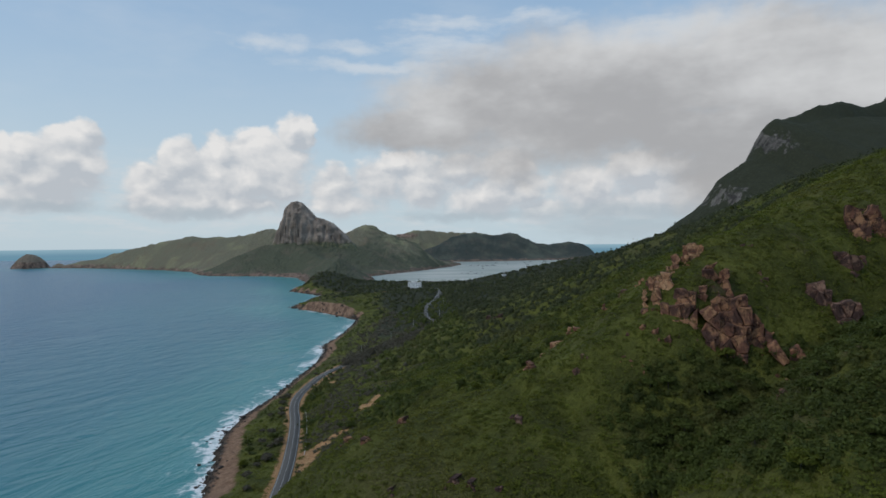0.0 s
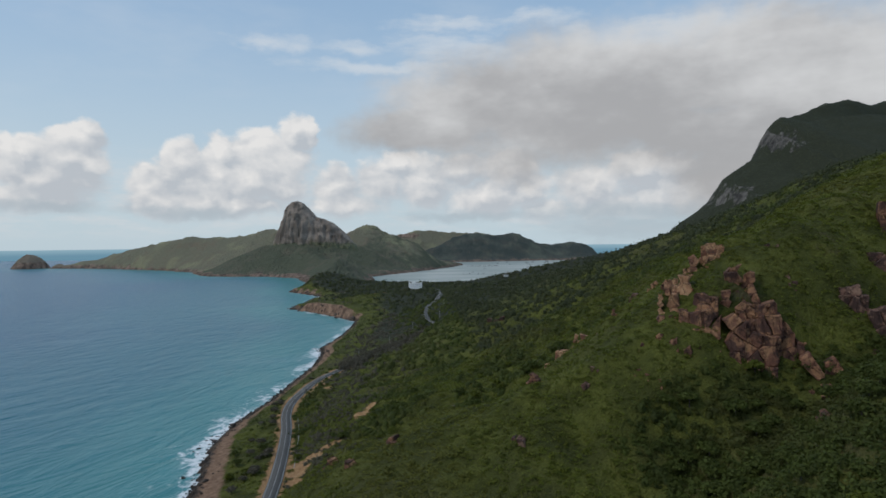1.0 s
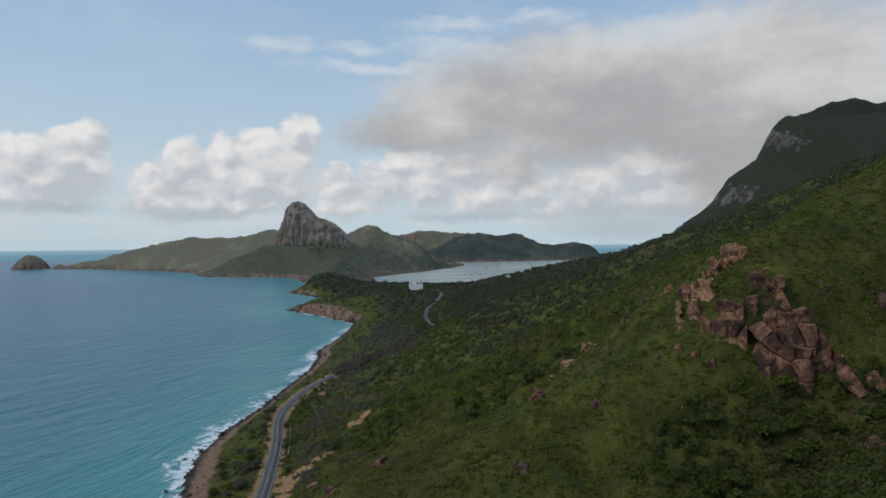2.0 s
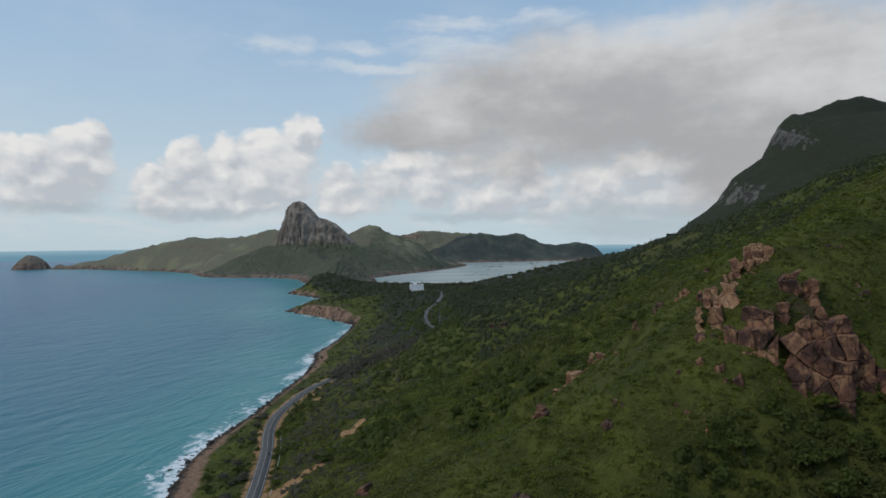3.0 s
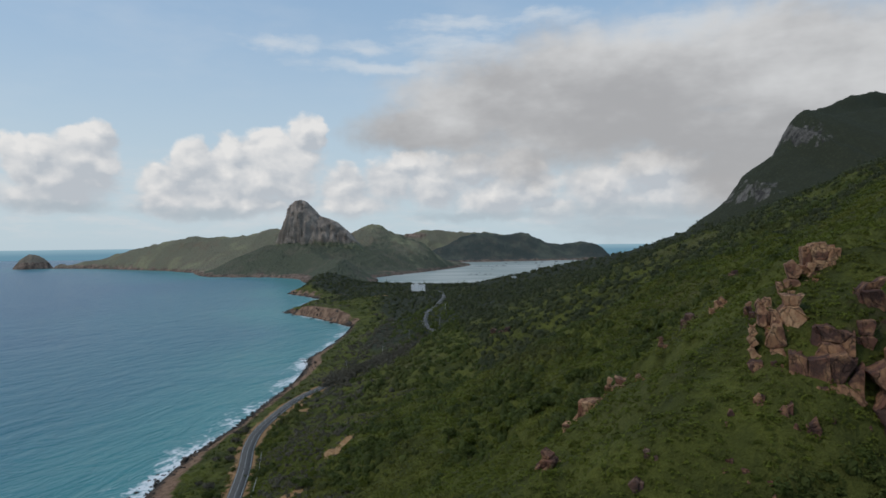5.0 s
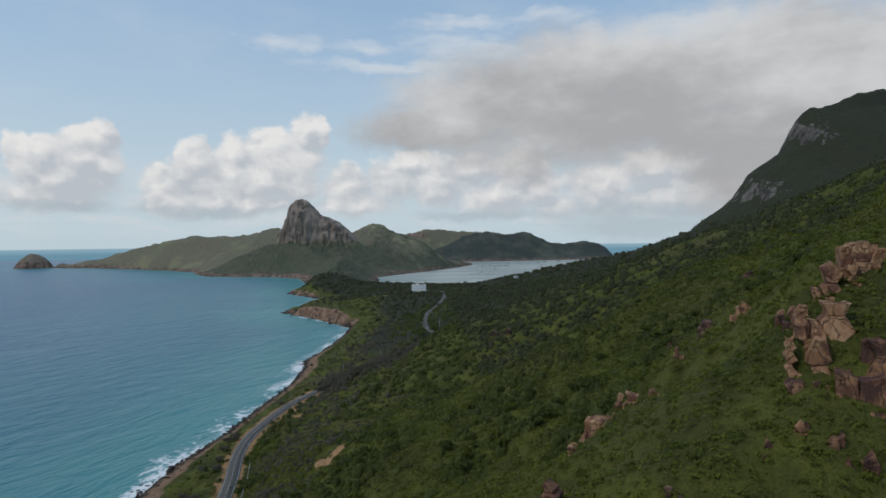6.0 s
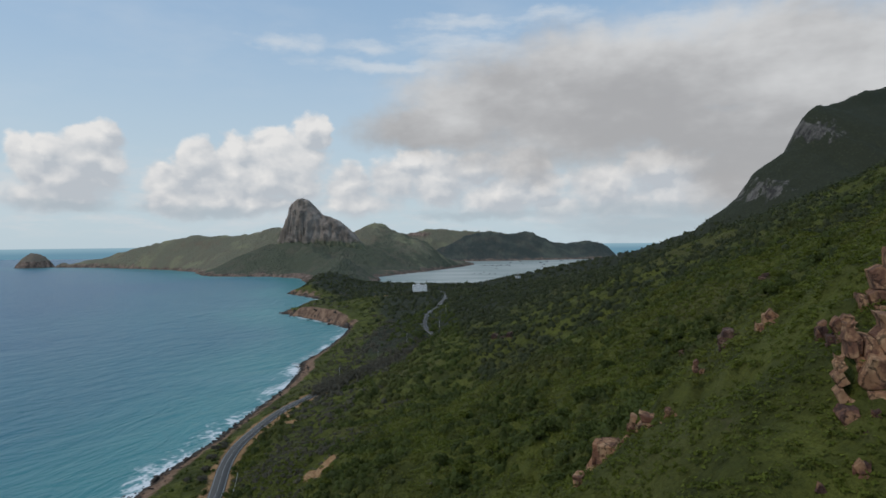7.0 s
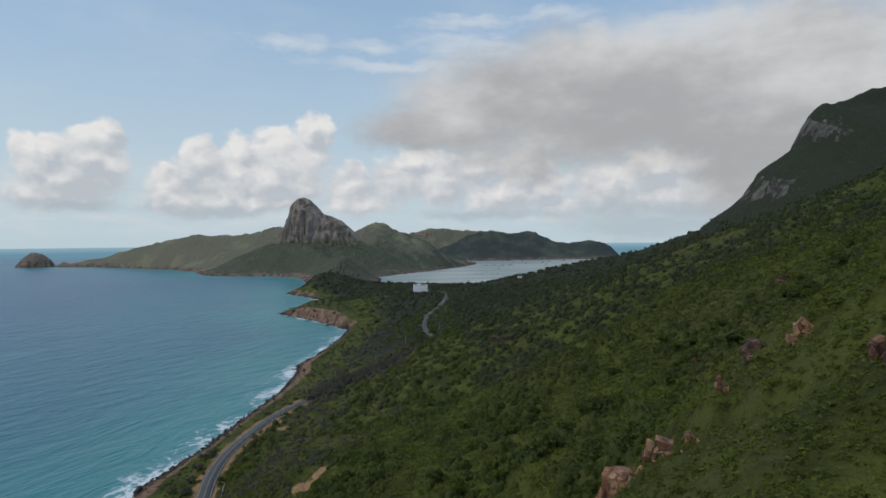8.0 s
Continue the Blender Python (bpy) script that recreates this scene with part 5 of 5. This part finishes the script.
def make_road():
    line = smooth_line(ROAD, 2.0)
    road = ribbon("road", line, -3.3, 3.3, 0.0, M_ASPHALT, 0.5)
    tagged(road, "two lane coastal road of worn grey asphalt", "road", kind="structure")
    for off in (-2.75, 2.75):
        s = ribbon("edge_line", line, off - 0.13, off + 0.13, 0.012, M_LINE, parent=road)
    for i in range(0, len(line) - 9, 9):
        ribbon("centre_line", line[i:i + 9], -0.09, 0.09, 0.012, M_LINE, parent=road)
    # the low concrete kerb wall on the hill side of the bend
    seg = line[(line[:, 1] > 335) & (line[:, 1] < 425)]
    wall = ribbon("kerb_wall", seg, 7.2, 7.45, 0.25, M_CONCRETE, 1.0)
    tagged(wall, "low pale concrete wall along the road verge", "wall", kind="structure")


def make_house(x, y, w, d, storeys, turn, big=True):
    """A white block with a veranda storey, window openings, a stepped roof and a porch."""
    base = new("white_house")
    z0 = float(land(np.array([x]), np.array([y]))[0]) - 0.6
    base.matrix_world = Matrix.Translation((x, y, z0)) @ Matrix.Rotation(turn, 4, "Z")
    hgt = 3.6 * storeys + 1.2

    def add(name, mat, boxes, label=""):
        bm = bmesh.new()
        for b in boxes:
            box(bm, *b)
        return solid(name, bm, mat, base, label)

    add("wall", M_WHITE, [(0, 0, hgt / 2, w, d, hgt)])
    for s in range(1, storeys + 1):
        add("cornice", M_WHITE, [(0, 0, 1.2 + 3.6 * s, w + 0.7, d + 0.7, 0.35)])
    n = max(2, int(w / 3.6))
    for s in range(storeys):
        for i in range(n):
            wx = (i + 0.5) * w / n - w / 2
            win = add("window", M_DARK_GLASS, [(wx, -d / 2 - 0.02, 1.2 + 3.6 * s + 1.8, w / n * 0.34, 0.12, 1.5)])
            add("sill", M_WHITE, [(wx, -d / 2 - 0.12, 1.2 + 3.6 * s + 0.98, w / n * 0.42, 0.3, 0.14)]).parent = win
    add("roof", M_ROOF, [(0, 0, hgt + 0.45, w * 0.94, d * 0.94, 0.7)])
    if big:
        for tx, ty in ((-w * 0.44, -d * 0.42), (w * 0.44, -d * 0.42), (-w * 0.44, d * 0.42), (w * 0.44, d * 0.42)):
            add("parapet_post", M_WHITE, [(tx, ty, hgt + 1.1, 1.8, 1.8, 2.0)])
        add("stair_head", M_WHITE, [(-w * 0.12, 0, hgt + 1.9, w * 0.3, d * 0.45, 2.6)])
        add("terrace", M_CONCRETE, [(2.5, -d / 2 - 3.2, 0.7, w + 9, 6, 1.6)])
        for i in range(8):
            add("porch_column", M_WHITE, [((i + 0.5) * (w + 6) / 8 - w / 2 - 1, -d / 2 - 5.4, 2.9, 0.5, 0.5, 3.0)])
        add("porch_roof", M_ROOF, [(2.0, -d / 2 - 3.2, 4.6, w + 7, 5.6, 0.4)])
    tagged(base, "large white house with rows of windows among trees" if big else "small white hut in the woods", "house")


def make_boat(x, y, size, turn):
    boat = new("moored_boat")
    boat.matrix_world = Matrix.Translation((x, y, 0)) @ Matrix.Rotation(turn, 4, "Z")
    bm = bmesh.new()
    rings = []
    for t, w in ((-0.5, 0.8), (-0.25, 1.0), (0.1, 1.0), (0.35, 0.7), (0.5, 0.06)):
        rings.append([bm.verts.new((size * t, s * size * 0.13 * w * k, zz)) for s, k, zz in ((-1, 1.0, size * (0.10 + 0.09 * abs(t))), (-1, 0.55, -0.3), (1, 0.55, -0.3), (1, 1.0, size * (0.10 + 0.09 * abs(t))))])
    for a, b in zip(rings, rings[1:]):
        for i in range(4):
            bm.faces.new((a[i], a[(i + 1) % 4], b[(i + 1) % 4], b[i]))
    bm.faces.new(rings[0])
    bmesh.ops.recalc_face_normals(bm, faces=bm.faces[:])
    solid("hull", bm, M_HULL, boat)
    bm = bmesh.new()
    box(bm, -size * 0.2, 0, size * 0.2, size * 0.26, size * 0.17, size * 0.17)
    solid("cabin", bm, M_CONCRETE, boat, bevel=0.1)
    bm = bmesh.new()
    box(bm, size * 0.05, 0, size * 0.26, size * 0.012, size * 0.012, size * 0.4)
    solid("mast", bm, M_HULL, boat)
    tagged(boat, "small fishing boat moored on the lagoon", "boat", "boats on the lagoon")


make_road()
make_house(15, 1342, 27, 15, 4, 0.05)
make_house(214, 1396, 9, 7, 1, 0.2, False)
BOATS = [(430, 3080, 13, 0.3), (520, 3250, 12, 1.0), (640, 3420, 16, 0.2), (700, 3560, 17, 0.6), (330, 2750, 11, 0.1), (250, 2480, 9, 0.4), (800, 3650, 18, 0.3), (480, 3420, 14, 2.4),
         (360, 3000, 10, 0.2), (560, 3600, 15, 0.1)]
for row in BOATS:
    make_boat(*row)


def make_raft(x, y, size, turn):
    """A fish farmer's raft: a frame of beams on floats with a hut at one end."""
    raft = new("fish_raft")
    raft.matrix_world = Matrix.Translation((x, y, -0.45)) @ Matrix.Rotation(turn, 4, "Z")
    for k in range(4):
        bm = bmesh.new()
        box(bm, 0, (k - 1.5) * size * 0.16, 0.55, size, 0.7, 0.5)
        solid("beam", bm, M_HULL, raft)
    for k in range(5):
        bm = bmesh.new()
        box(bm, (k - 2) * size * 0.24, 0, 0.95, 0.6, size * 0.52, 0.3)
        solid("cross_beam", bm, M_HULL, raft)
    bm = bmesh.new()
    box(bm, size * 0.36, 0, 2.3, size * 0.18, size * 0.24, 2.6)
    solid("hut", bm, M_HULL, raft)
    bm = bmesh.new()
    box(bm, size * 0.36, 0, 3.75, size * 0.22, size * 0.30, 0.3)
    solid("hut_roof", bm, M_CONCRETE, raft)
    tagged(raft, "dark wooden fish farm raft floating on the lagoon", "raft", "rafts on the lagoon")


RAFTS = [(200, 2345, 10, 0.1), (222, 2350, 12, 0.1), (255, 2350, 10, 0.2), (275, 2355, 9, 0.1), (300, 3080, 30, 0.1), (337, 3090, 34, 0.15), (378, 3100, 34, 0.1), (412, 3110, 30, 0.1), (545, 2890, 14, 0.3), (600, 3150, 18, 0.1)]
for row in RAFTS:
    make_raft(*row)


def make_pole(x, y):
    pole = new("utility_pole")
    z = float(land(np.array([x]), np.array([y]))[0])
    pole.matrix_world = Matrix.Translation((x, y, z))
    bm = bmesh.new()
    limb(bm, (0, 0, -0.5), (0, 0, 8.2), 0.17, 0.11, 8)
    solid("post", bm, M_CONCRETE, pole)
    bm = bmesh.new()
    box(bm, 0, 0, 7.6, 1.8, 0.12, 0.14, 0.6)
    solid("crossarm", bm, M_CONCRETE, pole)
    tagged(pole, "slim grey concrete utility pole in the brush", "pole", "poles beside the road")


for spot in ((-46, 625), (-18, 668), (6, 706), (38, 760), (48, 850)):
    make_pole(*spot)
